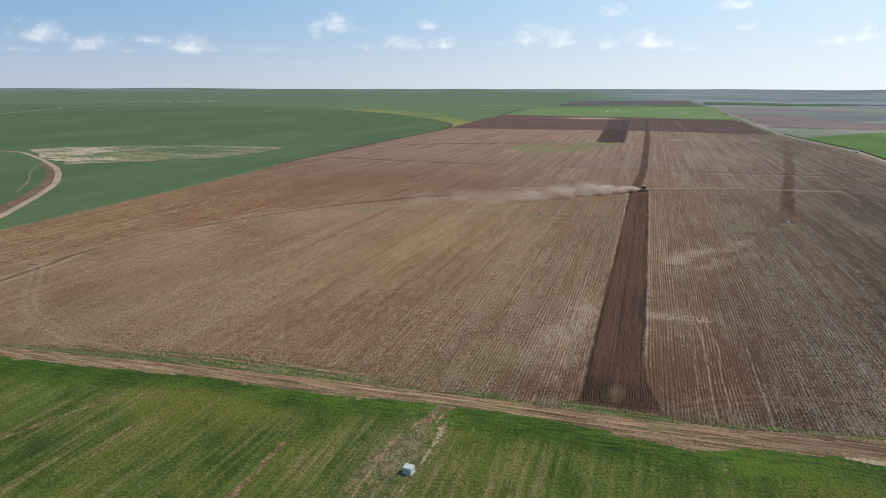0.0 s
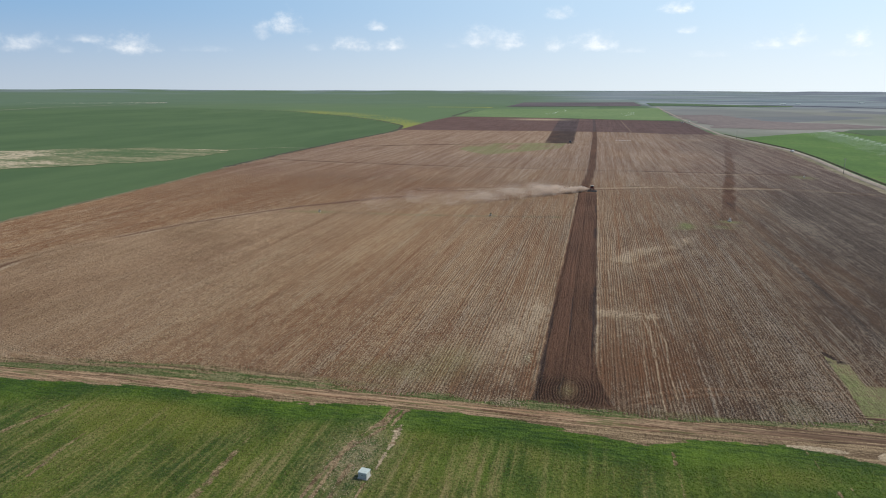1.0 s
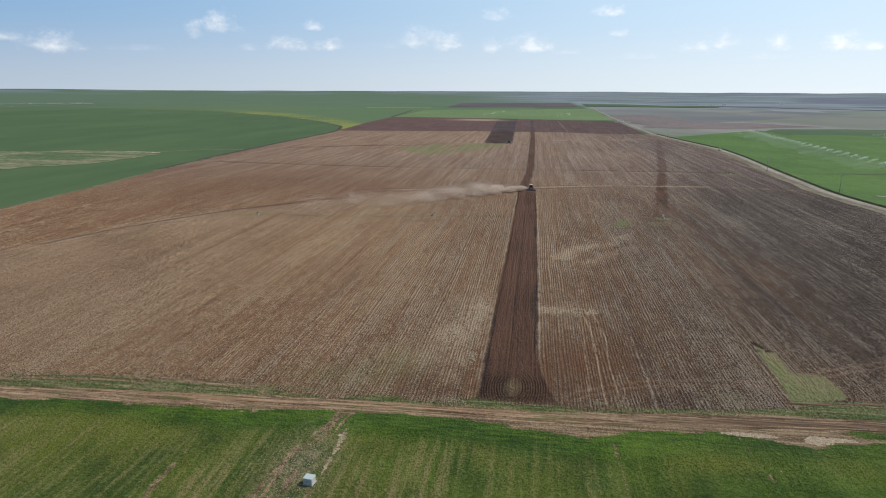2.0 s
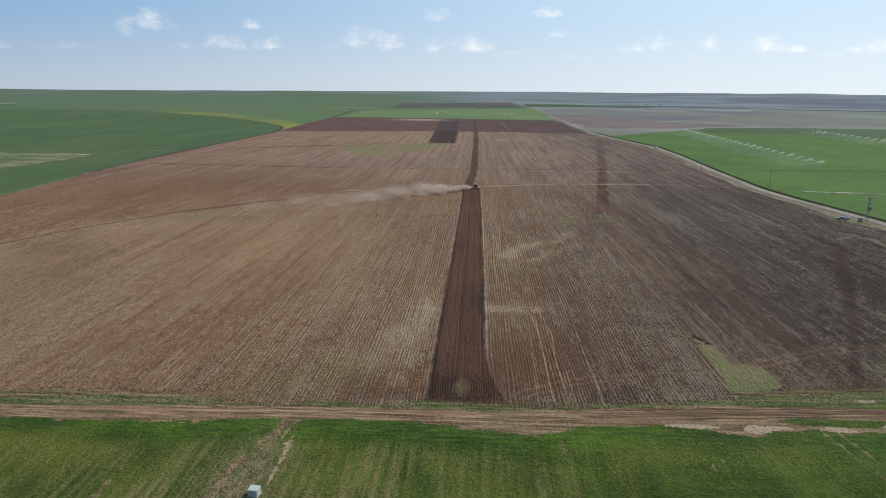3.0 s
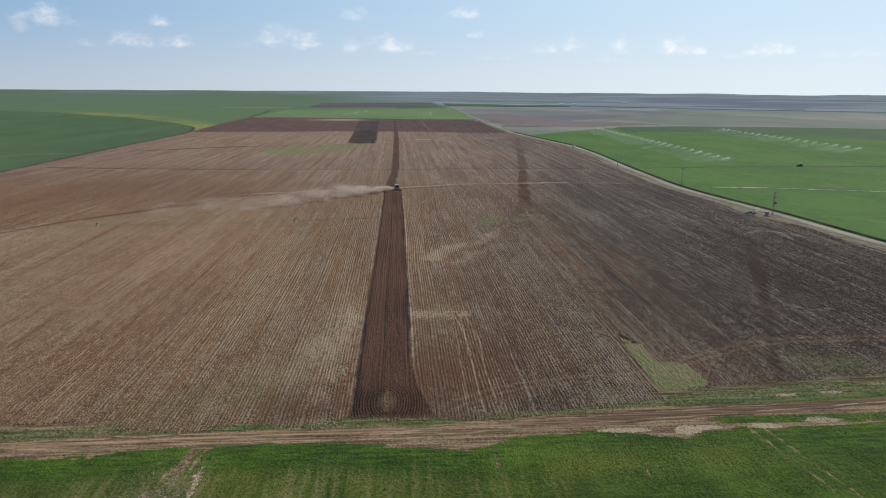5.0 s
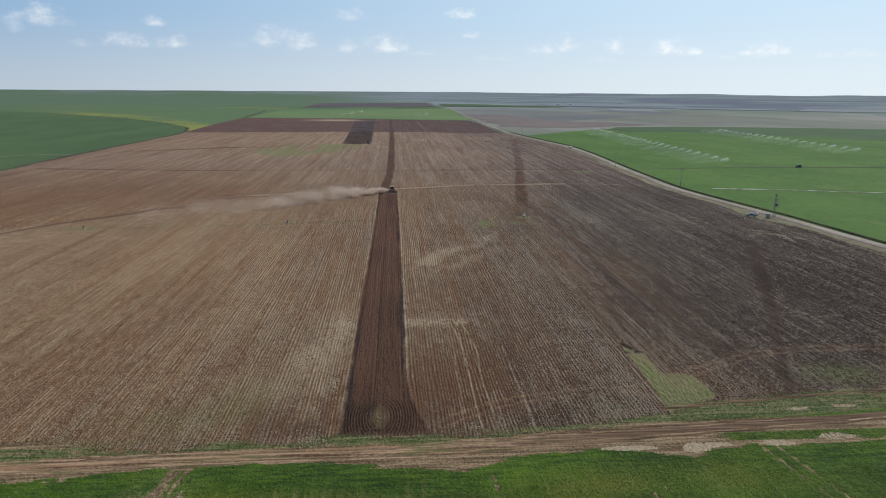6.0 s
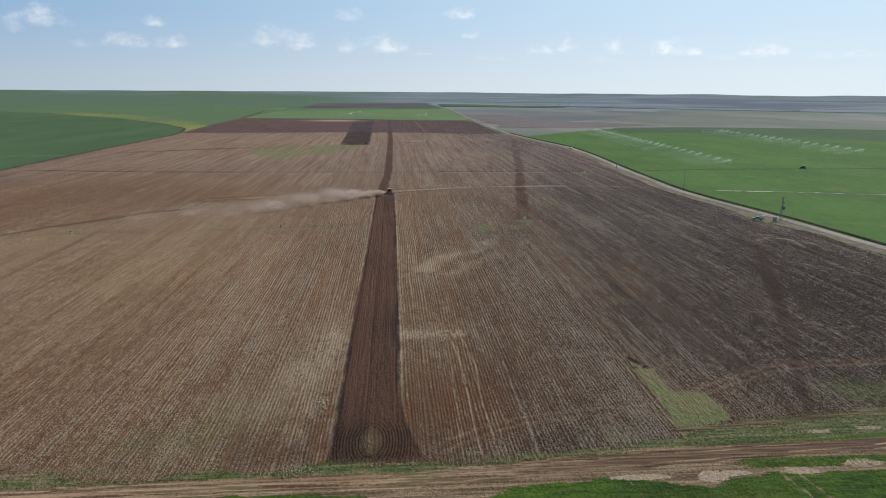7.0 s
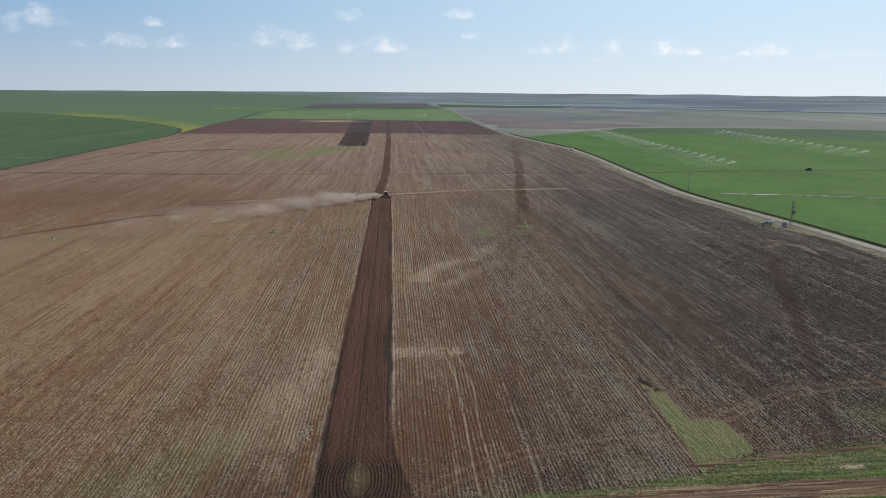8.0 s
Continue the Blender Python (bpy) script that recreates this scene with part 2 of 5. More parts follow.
def meadow_material():
    m, nt, b = surface("young_crop", 0.85, spec=0.2)
    dirt, dry, lush, wet, wild = (attr(nt, k) for k in ("dirt", "dry", "lush", "wet", "wild"))
    rim = attr(nt, "rim")
    fine = grain(nt, 2.4, 5, 0.7)
    drill = grain(nt, (1.1, 0.05, 1.0), 4, 0.6)
    blots = grain(nt, (0.12, 0.05, 1.0), 4, 0.6)
    glade = grain(nt, (0.05, 0.07, 1.0), 4, 0.6)
    streak = grain(nt, (0.09, 1.5, 1.0), 5, 0.65)
    wisp = grain(nt, (0.3, 1.6, 1.0), 4, 0.65)
    tone = num(nt, "ADD", num(nt, "MULTIPLY", fine, 0.45), num(nt, "ADD", num(nt, "MULTIPLY", blots, 0.55), num(nt, "ADD", num(nt, "MULTIPLY", glade, 0.7), num(nt, "MULTIPLY", drill, 0.3))))
    col = blend(nt, span(nt, tone, 0.8, 1.2), (0.024, 0.055, 0.01), (0.105, 0.162, 0.02))
    thick = num(nt, "ADD", num(nt, "MULTIPLY", fine, 0.3), num(nt, "ADD", num(nt, "MULTIPLY", glade, 0.5), num(nt, "MULTIPLY", wisp, 0.5)))
    col = blend(nt, lush, col, blend(nt, span(nt, thick, 0.5, 0.82), (0.016, 0.05, 0.006), (0.1, 0.175, 0.014)))
    mellow = span(nt, num(nt, "ADD", num(nt, "ADD", grain(nt, (0.07, 0.045, 1.0), 4, 0.6), num(nt, "MULTIPLY", fine, 0.25)), num(nt, "MULTIPLY", attr(nt, "glow"), 0.35)), 0.5, 0.8, 0.0, 0.75)
    col = blend(nt, num(nt, "MULTIPLY", mellow, num(nt, "MULTIPLY", num(nt, "SUBTRACT", 1.0, lush), num(nt, "MULTIPLY_ADD", dry, 2.0, 0.1, clamp=True)), clamp=True), col, blend(nt, fine, (0.095, 0.12, 0.012), (0.2, 0.21, 0.035)))
    thin = num(nt, "ADD", num(nt, "MULTIPLY", drill, 0.5), num(nt, "ADD", num(nt, "MULTIPLY", fine, 0.25), num(nt, "MULTIPLY", blots, 0.25)))
    bare = num(nt, "MULTIPLY", dry, span(nt, thin, 0.46, 0.64), clamp=True)
    col = blend(nt, bare, col, blend(nt, fine, (0.14, 0.13, 0.04), (0.31, 0.26, 0.12)))
    def laid(across, along):
        n = nt.nodes.new("ShaderNodeMix")
        sock(nt, n.inputs[0], rim)
        sock(nt, n.inputs[2], across)
        sock(nt, n.inputs[3], along)
        return n.outputs[0]

    streak, wisp = laid(grain(nt, (0.8, 0.5, 1.0), 5, 0.7), streak), laid(grain(nt, (1.2, 0.7, 1.0), 4, 0.7), wisp)
    scrub = blend(nt, span(nt, num(nt, "ADD", num(nt, "MULTIPLY", fine, 0.45), num(nt, "MULTIPLY", streak, 0.7)), 0.46, 0.68), (0.045, 0.085, 0.022), (0.265, 0.235, 0.125))
    col = blend(nt, wild, col, scrub)
    edge = span(nt, num(nt, "ADD", dirt, num(nt, "ADD", num(nt, "MULTIPLY_ADD", fine, 0.4, -0.2), num(nt, "MULTIPLY_ADD", wisp, 0.9, -0.45))), 0.38, 0.62)
    earth = blend(nt, span(nt, num(nt, "ADD", num(nt, "MULTIPLY", fine, 0.45), num(nt, "MULTIPLY", streak, 0.8)), 0.5, 0.78), (0.115, 0.074, 0.04), (0.37, 0.275, 0.163))
    col = blend(nt, edge, col, earth)
    pool = span(nt, num(nt, "ADD", wet, num(nt, "MULTIPLY_ADD", fine, 0.8, -0.4)), 0.4, 0.6)
    col = blend(nt, pool, col, blend(nt, span(nt, fine, 0.3, 0.7), (0.3, 0.235, 0.15), (0.52, 0.425, 0.3)))
    nt.links.new(col, b.inputs["Base Color"])
    tufts = grain(nt, (1.6, 1.1, 1.0), 5, 0.7)
    relief(nt, b, num(nt, "ADD", num(nt, "ADD", fine, num(nt, "MULTIPLY", drill, 0.6)), num(nt, "MULTIPLY", tufts, 1.2)), 0.9, 0.38)
    return m


def tinted(name, dark, light, scale=0.5, stretch=1.0, big=0.01, stain=None, bump=0.3, rough=0.92):
    """A surface of two tones at two scales, with stains of a third colour."""
    m, nt, b = surface(name, rough)
    fine = grain(nt, (scale, scale * stretch, scale), 5, 0.65)
    wide = grain(nt, (big, big * 0.6, big), 4, 0.6)
    col = blend(nt, span(nt, num(nt, "ADD", num(nt, "MULTIPLY", fine, 0.5), num(nt, "MULTIPLY", wide, 0.5)), 0.34, 0.66), dark, light)
    if stain:
        col = blend(nt, span(nt, grain(nt, (big * 2.7, big * 1.6, 1.0), 5, 0.65), 0.54, 0.68, 0.0, 0.8), col, stain)
    nt.links.new(col, b.inputs["Base Color"])
    if bump:
        relief(nt, b, fine, bump, 0.1 / scale)
    return m


def ground_material():
    m, nt, b = surface("open_land", 0.95, spec=0.1)
    steppe, pale, gold, dark = (attr(nt, k) for k in ("steppe", "pale", "gold", "dark"))
    fine = grain(nt, (0.25, 0.12, 1.0), 5, 0.65)
    wide = grain(nt, (0.008, 0.004, 1.0), 4, 0.55)
    plots = grain(nt, (0.0022, 0.0011, 1.0), 3, 0.5)
    crop = blend(nt, span(nt, num(nt, "ADD", num(nt, "MULTIPLY", wide, 0.5), num(nt, "MULTIPLY", grain(nt, (0.03, 0.006, 1.0), 5, 0.65), 0.5)), 0.38, 0.62), (0.068, 0.122, 0.052), (0.092, 0.15, 0.064))
    crop = blend(nt, pale, crop, blend(nt, wide, (0.095, 0.16, 0.075), (0.13, 0.2, 0.095)))
    # far crop paled and blued: distance haze put into its base colour
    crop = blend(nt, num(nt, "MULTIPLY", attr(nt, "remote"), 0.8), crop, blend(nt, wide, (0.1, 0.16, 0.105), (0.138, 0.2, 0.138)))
    crop = blend(nt, num(nt, "MULTIPLY", gold, span(nt, num(nt, "ADD", wide, fine), 0.85, 1.1), clamp=True), crop, (0.33, 0.33, 0.05))
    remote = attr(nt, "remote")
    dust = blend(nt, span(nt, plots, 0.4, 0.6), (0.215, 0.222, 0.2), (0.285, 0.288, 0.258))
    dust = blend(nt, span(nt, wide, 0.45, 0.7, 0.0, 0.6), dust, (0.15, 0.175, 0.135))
    # far steppe blued: distance haze put into its base colour
    hazed_steppe = blend(nt, span(nt, grain(nt, (0.0022, 0.0034, 1.0), 5, 0.65), 0.38, 0.62), (0.13, 0.18, 0.215), (0.245, 0.3, 0.325))
    dust = blend(nt, remote, dust, hazed_steppe)
    quilt = nt.nodes.new("ShaderNodeTexVoronoi")
    quilt.inputs["Scale"].default_value = 1.0
    nt.links.new(place(nt, (0.0034, 0.0021, 1.0)), quilt.inputs["Vector"])
    tint = nt.nodes.new("ShaderNodeSeparateColor")
    nt.links.new(quilt.outputs["Color"], tint.inputs[0])
    # patchwork plots, bluish with the same painted haze
    dust = blend(nt, span(nt, tint.outputs[0], 0.55, 0.9, 0.0, 0.55), dust, (0.105, 0.125, 0.17))
    dust = blend(nt, span(nt, tint.outputs[1], 0.6, 0.9, 0.0, 0.6), dust, (0.3, 0.325, 0.33))
    dust = blend(nt, span(nt, tint.outputs[2], 0.78, 0.95, 0.0, 0.6), dust, (0.13, 0.2, 0.125))
    crop = blend(nt, span(nt, tint.outputs[1], 0.6, 0.95, 0.0, 0.3), crop, (0.125, 0.18, 0.085))
    col = blend(nt, steppe, crop, dust)
    # dark far patches, also blued by painted haze
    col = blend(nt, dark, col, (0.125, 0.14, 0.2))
    col = blend(nt, num(nt, "MULTIPLY", fine, 0.25), col, (0.05, 0.06, 0.04))
    nt.links.new(col, b.inputs["Base Color"])
    return m


def leafy(name, dark, light, rough=0.75, shine=0.0):
    """Blades, clods and straws: each piece a shade of its own."""
    m, nt, b = surface(name, rough, spec=0.2)
    g = nt.nodes.new("ShaderNodeNewGeometry")
    patch = grain(nt, (0.15, 0.06, 1.0), 3)
    f = num(nt, "ADD", num(nt, "MULTIPLY", g.outputs["Random Per Island"], 0.6), num(nt, "MULTIPLY_ADD", patch, 0.9, -0.25), clamp=True)
    col = blend(nt, f, dark, light)
    nt.links.new(col, b.inputs["Base Color"])
    if shine:
        leaf, both = nt.nodes.new("ShaderNodeBsdfTranslucent"), nt.nodes.new("ShaderNodeMixShader")
        nt.links.new(col, leaf.inputs["Color"])
        both.inputs[0].default_value = shine
        nt.links.new(b.outputs[0], both.inputs[1])
        nt.links.new(leaf.outputs[0], both.inputs[2])
        nt.links.new(both.outputs[0], nt.nodes["Material Output"].inputs[0])
    return m


def painted(name, colour, rough=0.5, metal=0.0, wear=0.25):
    m, nt, b = surface(name, rough, metal, 0.4)
    dirt = grain(nt, 6.0, 5, 0.65)
    faint = tuple(c * 0.55 + 0.02 for c in colour)
    nt.links.new(blend(nt, span(nt, dirt, 0.45, 0.8, 0.0, wear * 3), colour, faint), b.inputs["Base Color"])
    return m


SOIL = soil_material()
MEADOW = meadow_material()
GROUND = ground_material()
LANE_EARTH, lnt, lb = surface("rutted_earth", 0.95, spec=0.15)
streak, speck = grain(lnt, (0.07, 2.4, 1.0), 5, 0.65), grain(lnt, (1.6, 2.6, 1.6), 4, 0.7)
lane_col = blend(lnt, span(lnt, num(lnt, "ADD", streak, num(lnt, "MULTIPLY", speck, 0.5)), 0.6, 0.9), (0.09, 0.052, 0.03), (0.39, 0.275, 0.175))
lane_col = blend(lnt, span(lnt, grain(lnt, (0.05, 0.9, 1.0), 4, 0.6), 0.5, 0.62, 0.0, 0.7), lane_col, (0.28, 0.17, 0.1))
lane_col = blend(lnt, span(lnt, num(lnt, "ADD", grain(lnt, (0.12, 1.1, 1.0), 4, 0.6), num(lnt, "MULTIPLY", speck, 0.35)), 0.7, 0.8, 0.0, 0.8), lane_col, (0.1, 0.105, 0.04))
lane_x = lnt.nodes.new("ShaderNodeSeparateXYZ")
lnt.links.new(place(lnt, (1, 1, 1)), lane_x.inputs[0])
lane_col = blend(lnt, span(lnt, lane_x.outputs[0], 0.0, 36.0, 0.0, 0.82), lane_col, blend(lnt, span(lnt, streak, 0.3, 0.7), (0.035, 0.021, 0.015), (0.17, 0.11, 0.075)))
lnt.links.new(lane_col, lb.inputs["Base Color"])
relief(lnt, lb, streak, 0.5, 0.15)
ROAD_GRAVEL = tinted("pale_gravel", (0.2, 0.172, 0.138), (0.36, 0.315, 0.26), 0.6, 1.0, 0.05)
CROP_EAST = tinted("irrigated_crop", (0.044, 0.11, 0.016), (0.08, 0.165, 0.026), 0.4, 0.3, 0.02, (0.1, 0.16, 0.035))
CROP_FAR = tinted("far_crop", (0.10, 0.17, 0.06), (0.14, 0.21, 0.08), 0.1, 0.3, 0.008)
CROP_DEEP = tinted("deep_green_crop", (0.042, 0.088, 0.034), (0.066, 0.118, 0.046), 0.1, 0.3, 0.008)
FALLOW, fnt, fb = surface("dry_fallow", 0.95, spec=0.15)
tuft, stripe = grain(fnt, (0.25, 0.25, 1.0), 5, 0.7), grain(fnt, (0.035, 0.1, 1.0), 5, 0.65)
mixed = num(fnt, "ADD", num(fnt, "MULTIPLY", tuft, 0.5), num(fnt, "MULTIPLY", stripe, 0.6))
fallow_col = blend(fnt, span(fnt, num(fnt, "SUBTRACT", mixed, num(fnt, "MULTIPLY", attr(fnt, "sward"), 0.12)), 0.42, 0.66), (0.075, 0.125, 0.05), (0.25, 0.235, 0.14))
fallow_col = blend(fnt, span(fnt, num(fnt, "ADD", mixed, num(fnt, "MULTIPLY", attr(fnt, "barren"), 0.2)), 0.7, 0.78, 0.0, 0.9), fallow_col, (0.46, 0.39, 0.28))
fnt.links.new(fallow_col, fb.inputs["Base Color"])
STUBBLE = tinted("dry_grass_strip", (0.095, 0.125, 0.06), (0.2, 0.195, 0.115), 0.16, 1.0, 0.03, (0.3, 0.26, 0.175))
RAPE = tinted("yellow_flowering_strip", (0.22, 0.24, 0.05), (0.42, 0.4, 0.06), 0.05, 0.3, 0.01)
# far ploughland and belt: distance haze greyed and blued into their colours
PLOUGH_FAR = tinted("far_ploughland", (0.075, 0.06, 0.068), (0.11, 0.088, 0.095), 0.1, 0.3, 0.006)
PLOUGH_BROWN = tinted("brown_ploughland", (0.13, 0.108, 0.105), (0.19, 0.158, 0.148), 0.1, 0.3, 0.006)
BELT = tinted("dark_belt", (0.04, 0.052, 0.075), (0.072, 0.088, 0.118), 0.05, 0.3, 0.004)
TRACK_SAND = tinted("tan_sand", (0.23, 0.18, 0.115), (0.43, 0.36, 0.25), 0.5, 1.0, 0.08)
DITCH_GRASS = tinted("ditch_grass", (0.05, 0.06, 0.027), (0.115, 0.115, 0.055), 0.5, 1.0, 0.1)
EDGE_GRASS = tinted("edge_grass", (0.08, 0.085, 0.04), (0.22, 0.18, 0.11), 0.4, 0.5, 0.05)
RED_EARTH = tinted("red_earth", (0.1, 0.06, 0.036), (0.2, 0.125, 0.08), 0.3, 0.8, 0.06, (0.085, 0.1, 0.04))
BANK = tinted("dark_bank", (0.035, 0.036, 0.025), (0.075, 0.065, 0.045), 0.7, 1.0, 0.1)
VERGE = tinted("rough_verge", (0.10, 0.095, 0.05), (0.24, 0.205, 0.14), 0.6, 0.5, 0.06, (0.075, 0.09, 0.03))
WATER, wnt, wb = surface("shallow_water", 0.4, spec=0.3)
# pale tone holds the water's white reflection in the base colour; green gaps
wnt.links.new(blend(wnt, span(wnt, grain(wnt, (0.14, 0.3, 0.3), 4), 0.45, 0.6), (0.075, 0.115, 0.03), (0.7, 0.68, 0.6)), wb.inputs["Base Color"])
BLADE = leafy("green_blades", (0.027, 0.08, 0.007), (0.13, 0.21, 0.02), shine=0.45)
ROUGH = leafy("verge_blades", (0.065, 0.085, 0.03), (0.215, 0.205, 0.1), shine=0.3)
SERE = leafy("sere_blades", (0.09, 0.08, 0.028), (0.24, 0.195, 0.095))
STRAW = leafy("straw", (0.22, 0.165, 0.11), (0.52, 0.42, 0.3))
CLOD = leafy("clods", (0.085, 0.056, 0.037), (0.23, 0.155, 0.1), 0.95)
STONE = leafy("pale_stone", (0.25, 0.2, 0.125), (0.6, 0.51, 0.36), 0.9)


def airborne(name, colour, through_share):
    """Fine drops and motes that let part of the light through."""
    m, nt, b = surface(name, 1.0, spec=0.0)
    b.inputs["Base Color"].default_value = (*colour, 1)
    glow = nt.nodes.new("ShaderNodeBsdfTranslucent")
    glow.inputs["Color"].default_value = (*colour, 1)
    both = nt.nodes.new("ShaderNodeMixShader")
    both.inputs[0].default_value = through_share
    nt.links.new(b.outputs[0], both.inputs[1])
    nt.links.new(glow.outputs[0], both.inputs[2])
    nt.links.new(both.outputs[0], nt.nodes["Material Output"].inputs[0])
    return m


DUST = airborne("blown_dust", (0.82, 0.72, 0.62), 0.5)
SPRAY = airborne("water_drops", (0.92, 0.94, 0.95), 0.5)
WHITE = painted("white_paint", (0.78, 0.78, 0.76), 0.4)
TEAL = painted("pale_teal_paint", (0.46, 0.54, 0.52), 0.55)
PALE_STEEL = painted("pale_steel_paint", (0.42, 0.46, 0.45), 0.55)
GREY = painted("grey_steel", (0.30, 0.31, 0.31), 0.5, 0.4)
CONCRETE = painted("weathered_concrete", (0.38, 0.36, 0.33), 0.9)
RUST = painted("rusty_steel", (0.16, 0.09, 0.06), 0.8, 0.3)
RED = painted("faded_red_paint", (0.16, 0.035, 0.025), 0.5)
BLUE = painted("dark_blue_paint", (0.03, 0.05, 0.09), 0.45)
GREEN = painted("green_paint", (0.03, 0.09, 0.03), 0.5)
RUBBER = painted("tyre_rubber", (0.025, 0.025, 0.026), 0.85)
GLASS, gnt, gb = surface("dark_glass", 0.06, spec=0.6)
gb.inputs["Base Color"].default_value = (0.03, 0.04, 0.045, 1)


# ---- plan of the land ----
def lattice(x, y, seed):
    h = np.sin(x * 127.1 + y * 311.7 + seed * 74.7) * 43758.5453
    return h - np.floor(h)


def value_noise(x, y, seed=0):
    xi, yi = np.floor(x), np.floor(y)
    u, v = x - xi, y - yi
    u, v = u * u * (3 - 2 * u), v * v * (3 - 2 * v)
    a, b = lattice(xi, yi, seed), lattice(xi + 1, yi, seed)
    c, d = lattice(xi, yi + 1, seed), lattice(xi + 1, yi + 1, seed)
    return a + (b - a) * u + (c - a) * v + (a - b - c + d) * u * v


def fbm(x, y, seed=0, octaves=4):
    total, size = 0.0, 0.5
    for k in range(octaves):
        total = total + size * value_noise(x * 2**k, y * 2**k, seed + k)
        size *= 0.5
    return total / (1 - 0.5**octaves)


def step(v, a, b):
    t = np.clip((v - a) / (b - a), 0, 1)
    return t * t * (3 - 2 * t)


def spot(x, y, cx, cy, rx, ry):
    return np.exp(-(((x - cx) / rx) ** 2) - ((y - cy) / ry) ** 2)


def away(x, y, points):
    """The distance to a line of points."""
    best = np.full(np.shape(x), 1e9)
    for (ax, ay), (bx, by) in zip(points, points[1:]):
        dx, dy = bx - ax, by - ay
        t = np.clip(((x - ax) * dx + (y - ay) * dy) / (dx * dx + dy * dy), 0, 1)
        best = np.minimum(best, np.hypot(x - ax - t * dx, y - ay - t * dy))
    return best


def inside(x, y, points):
    odd = np.zeros(np.shape(x), bool)
    for (ax, ay), (bx, by) in zip(points, points[1:] + points[:1]):
        cross = (ay > y) != (by > y)
        odd ^= cross & (x < (bx - ax) * (y - ay) / (by - ay + 1e-12) + ax)
    return odd


def mesh_of(name, verts, faces, material, **values):
    me = bpy.data.meshes.new(name)
    verts, faces = np.asarray(verts, np.float32), np.asarray(faces, np.int32)
    k = faces.shape[1]
    me.vertices.add(len(verts))
    me.vertices.foreach_set("co", verts.ravel())
    me.loops.add(faces.size)
    me.loops.foreach_set("vertex_index", faces.ravel())
    me.polygons.add(len(faces))
    me.polygons.foreach_set("loop_start", np.arange(0, faces.size, k, dtype=np.int32))
    me.update(calc_edges=True)
    me.materials.append(material)
    for key, v in values.items():
        a = me.attributes.new(key, "FLOAT", "POINT")
        a.data.foreach_set("value", np.asarray(v, np.float32).ravel())
    return me


def grid_faces(rows, cols, keep=None):
    i = np.arange(rows * cols).reshape(rows, cols)
    q = np.stack([i[:-1, :-1], i[:-1, 1:], i[1:, 1:], i[1:, :-1]], -1)
    if keep is not None:
        q = q[keep[:-1, :-1] & keep[1:, 1:] & keep[1:, :-1] & keep[:-1, 1:]]
    return q.reshape(-1, 4)


def smooth(me):
    me.polygons.foreach_set("use_smooth", np.ones(len(me.polygons), bool))
    return me


def rise(x, y):
    """Flat land that climbs to low hills at the rim."""
    r = np.hypot(x, y)
    turn = np.degrees(np.arctan2(x, y))
    roll = (fbm(turn * 0.16 + 20, r * 0.0004, 9, 4) - 0.5) * (1 + 1.2 * step(turn, -2, 14))
    return step(r, 2300, 4750) * (39 + 9 * roll) + step(r, 900, 2500) * 2.0 * (fbm(x * 0.002 + 30, y * 0.002, 4, 3) - 0.5)


WEST_EDGE = [(-190, 70), (-196, 157), (-200, 224), (-203, 288), (-211, 355), (-216, 443), (-218, 563), (-217, 703), (-224, 757), (-240, 964), (-244, 1141)]
FOOT_X = [-195, -140, -108, -94, -67.5, -59.5, -51, -47, -42, -38, -35.5, -29, -25, -20, -16.5, -12.5, -9.4, -5, 0, 4.6, 9.4, 16, 21, 24.6, 30, 39.6, 45, 59, 76, 140, 180]
FOOT_Y = [72, 78, 83.2, 87.5, 91, 92, 91.9, 92.2, 91.7, 89.9, 88.7, 88.2, 89.5, 90.3, 89, 89.2, 91, 90.8, 90.3, 90.4, 89.8, 90.4, 91.2, 92, 92.9, 94.7, 97.6, 99.8, 101.5, 107, 110]
CROP_X = [-200, -140, -104, -81, -62, -46, -38.5, -31, -25, -19, -8, -4, 0, 3.5, 7.3, 11, 15, 23, 27, 30.7, 33.6, 37.7, 41.3, 46.4, 51, 59.6, 110, 180]
CROP_Y = [74, 77.5, 79.3, 80.8, 82.8, 83, 83.3, 84.4, 84.8, 85.1, 85.2, 84.3, 83.3, 82.7, 82.5, 83.5, 85.1, 85.8, 86.2, 85.6, 84.9, 83.8, 85.2, 86, 85.8, 86.4, 87, 90]
LANE = [(-200, 74.5), (-140, 78.5), (-106, 81), (-83, 83), (-63, 84.8), (-43, 86), (-27, 87), (-9, 87), (5, 87.2), (20, 89), (37, 90.4), (50, 91.5), (70, 93.5), (120, 98), (180, 103)]
EAST_ROAD = [(160, 60), (154, 140), (146, 200), (142.5, 246), (135, 300), (133.5, 325), (138, 405), (145, 500), (146.5, 565), (132, 690), (126, 755), (131, 1149), (146, 1667), (158, 2000)]
GRASS_PATCH = [(40.7, 120.5), (42.4, 118.4), (43.6, 117.2), (43.4, 108.8), (48.2, 107.9), (48.6, 100.4), (44.2, 97.6), (39.4, 95.2), (40.3, 106.5)]
LOOP = [(-147, 126), (-136.5, 115.5), (-127, 105.5), (-118, 98.5), (-107.6, 93), (-96, 88.2), (-86, 88)]
STRIP_Y = [90, 93, 97, 101, 105, 110, 118, 130, 142, 158, 180, 208, 250, 306]
STRIP_WEST = [-7.6, -7.3, -7.2, -7.3, -7.3, -7.3, -7.2, -7.3, -7.3, -7.2, -7.0, -6.9, -6.9, -6.9]
STRIP_EAST = [5.6, 4.2, 3.2, 2.4, 1.9, 1.6, 1.7, 1.8, 1.8, 1.8, 1.8, 1.7, 1.5, 1.1]
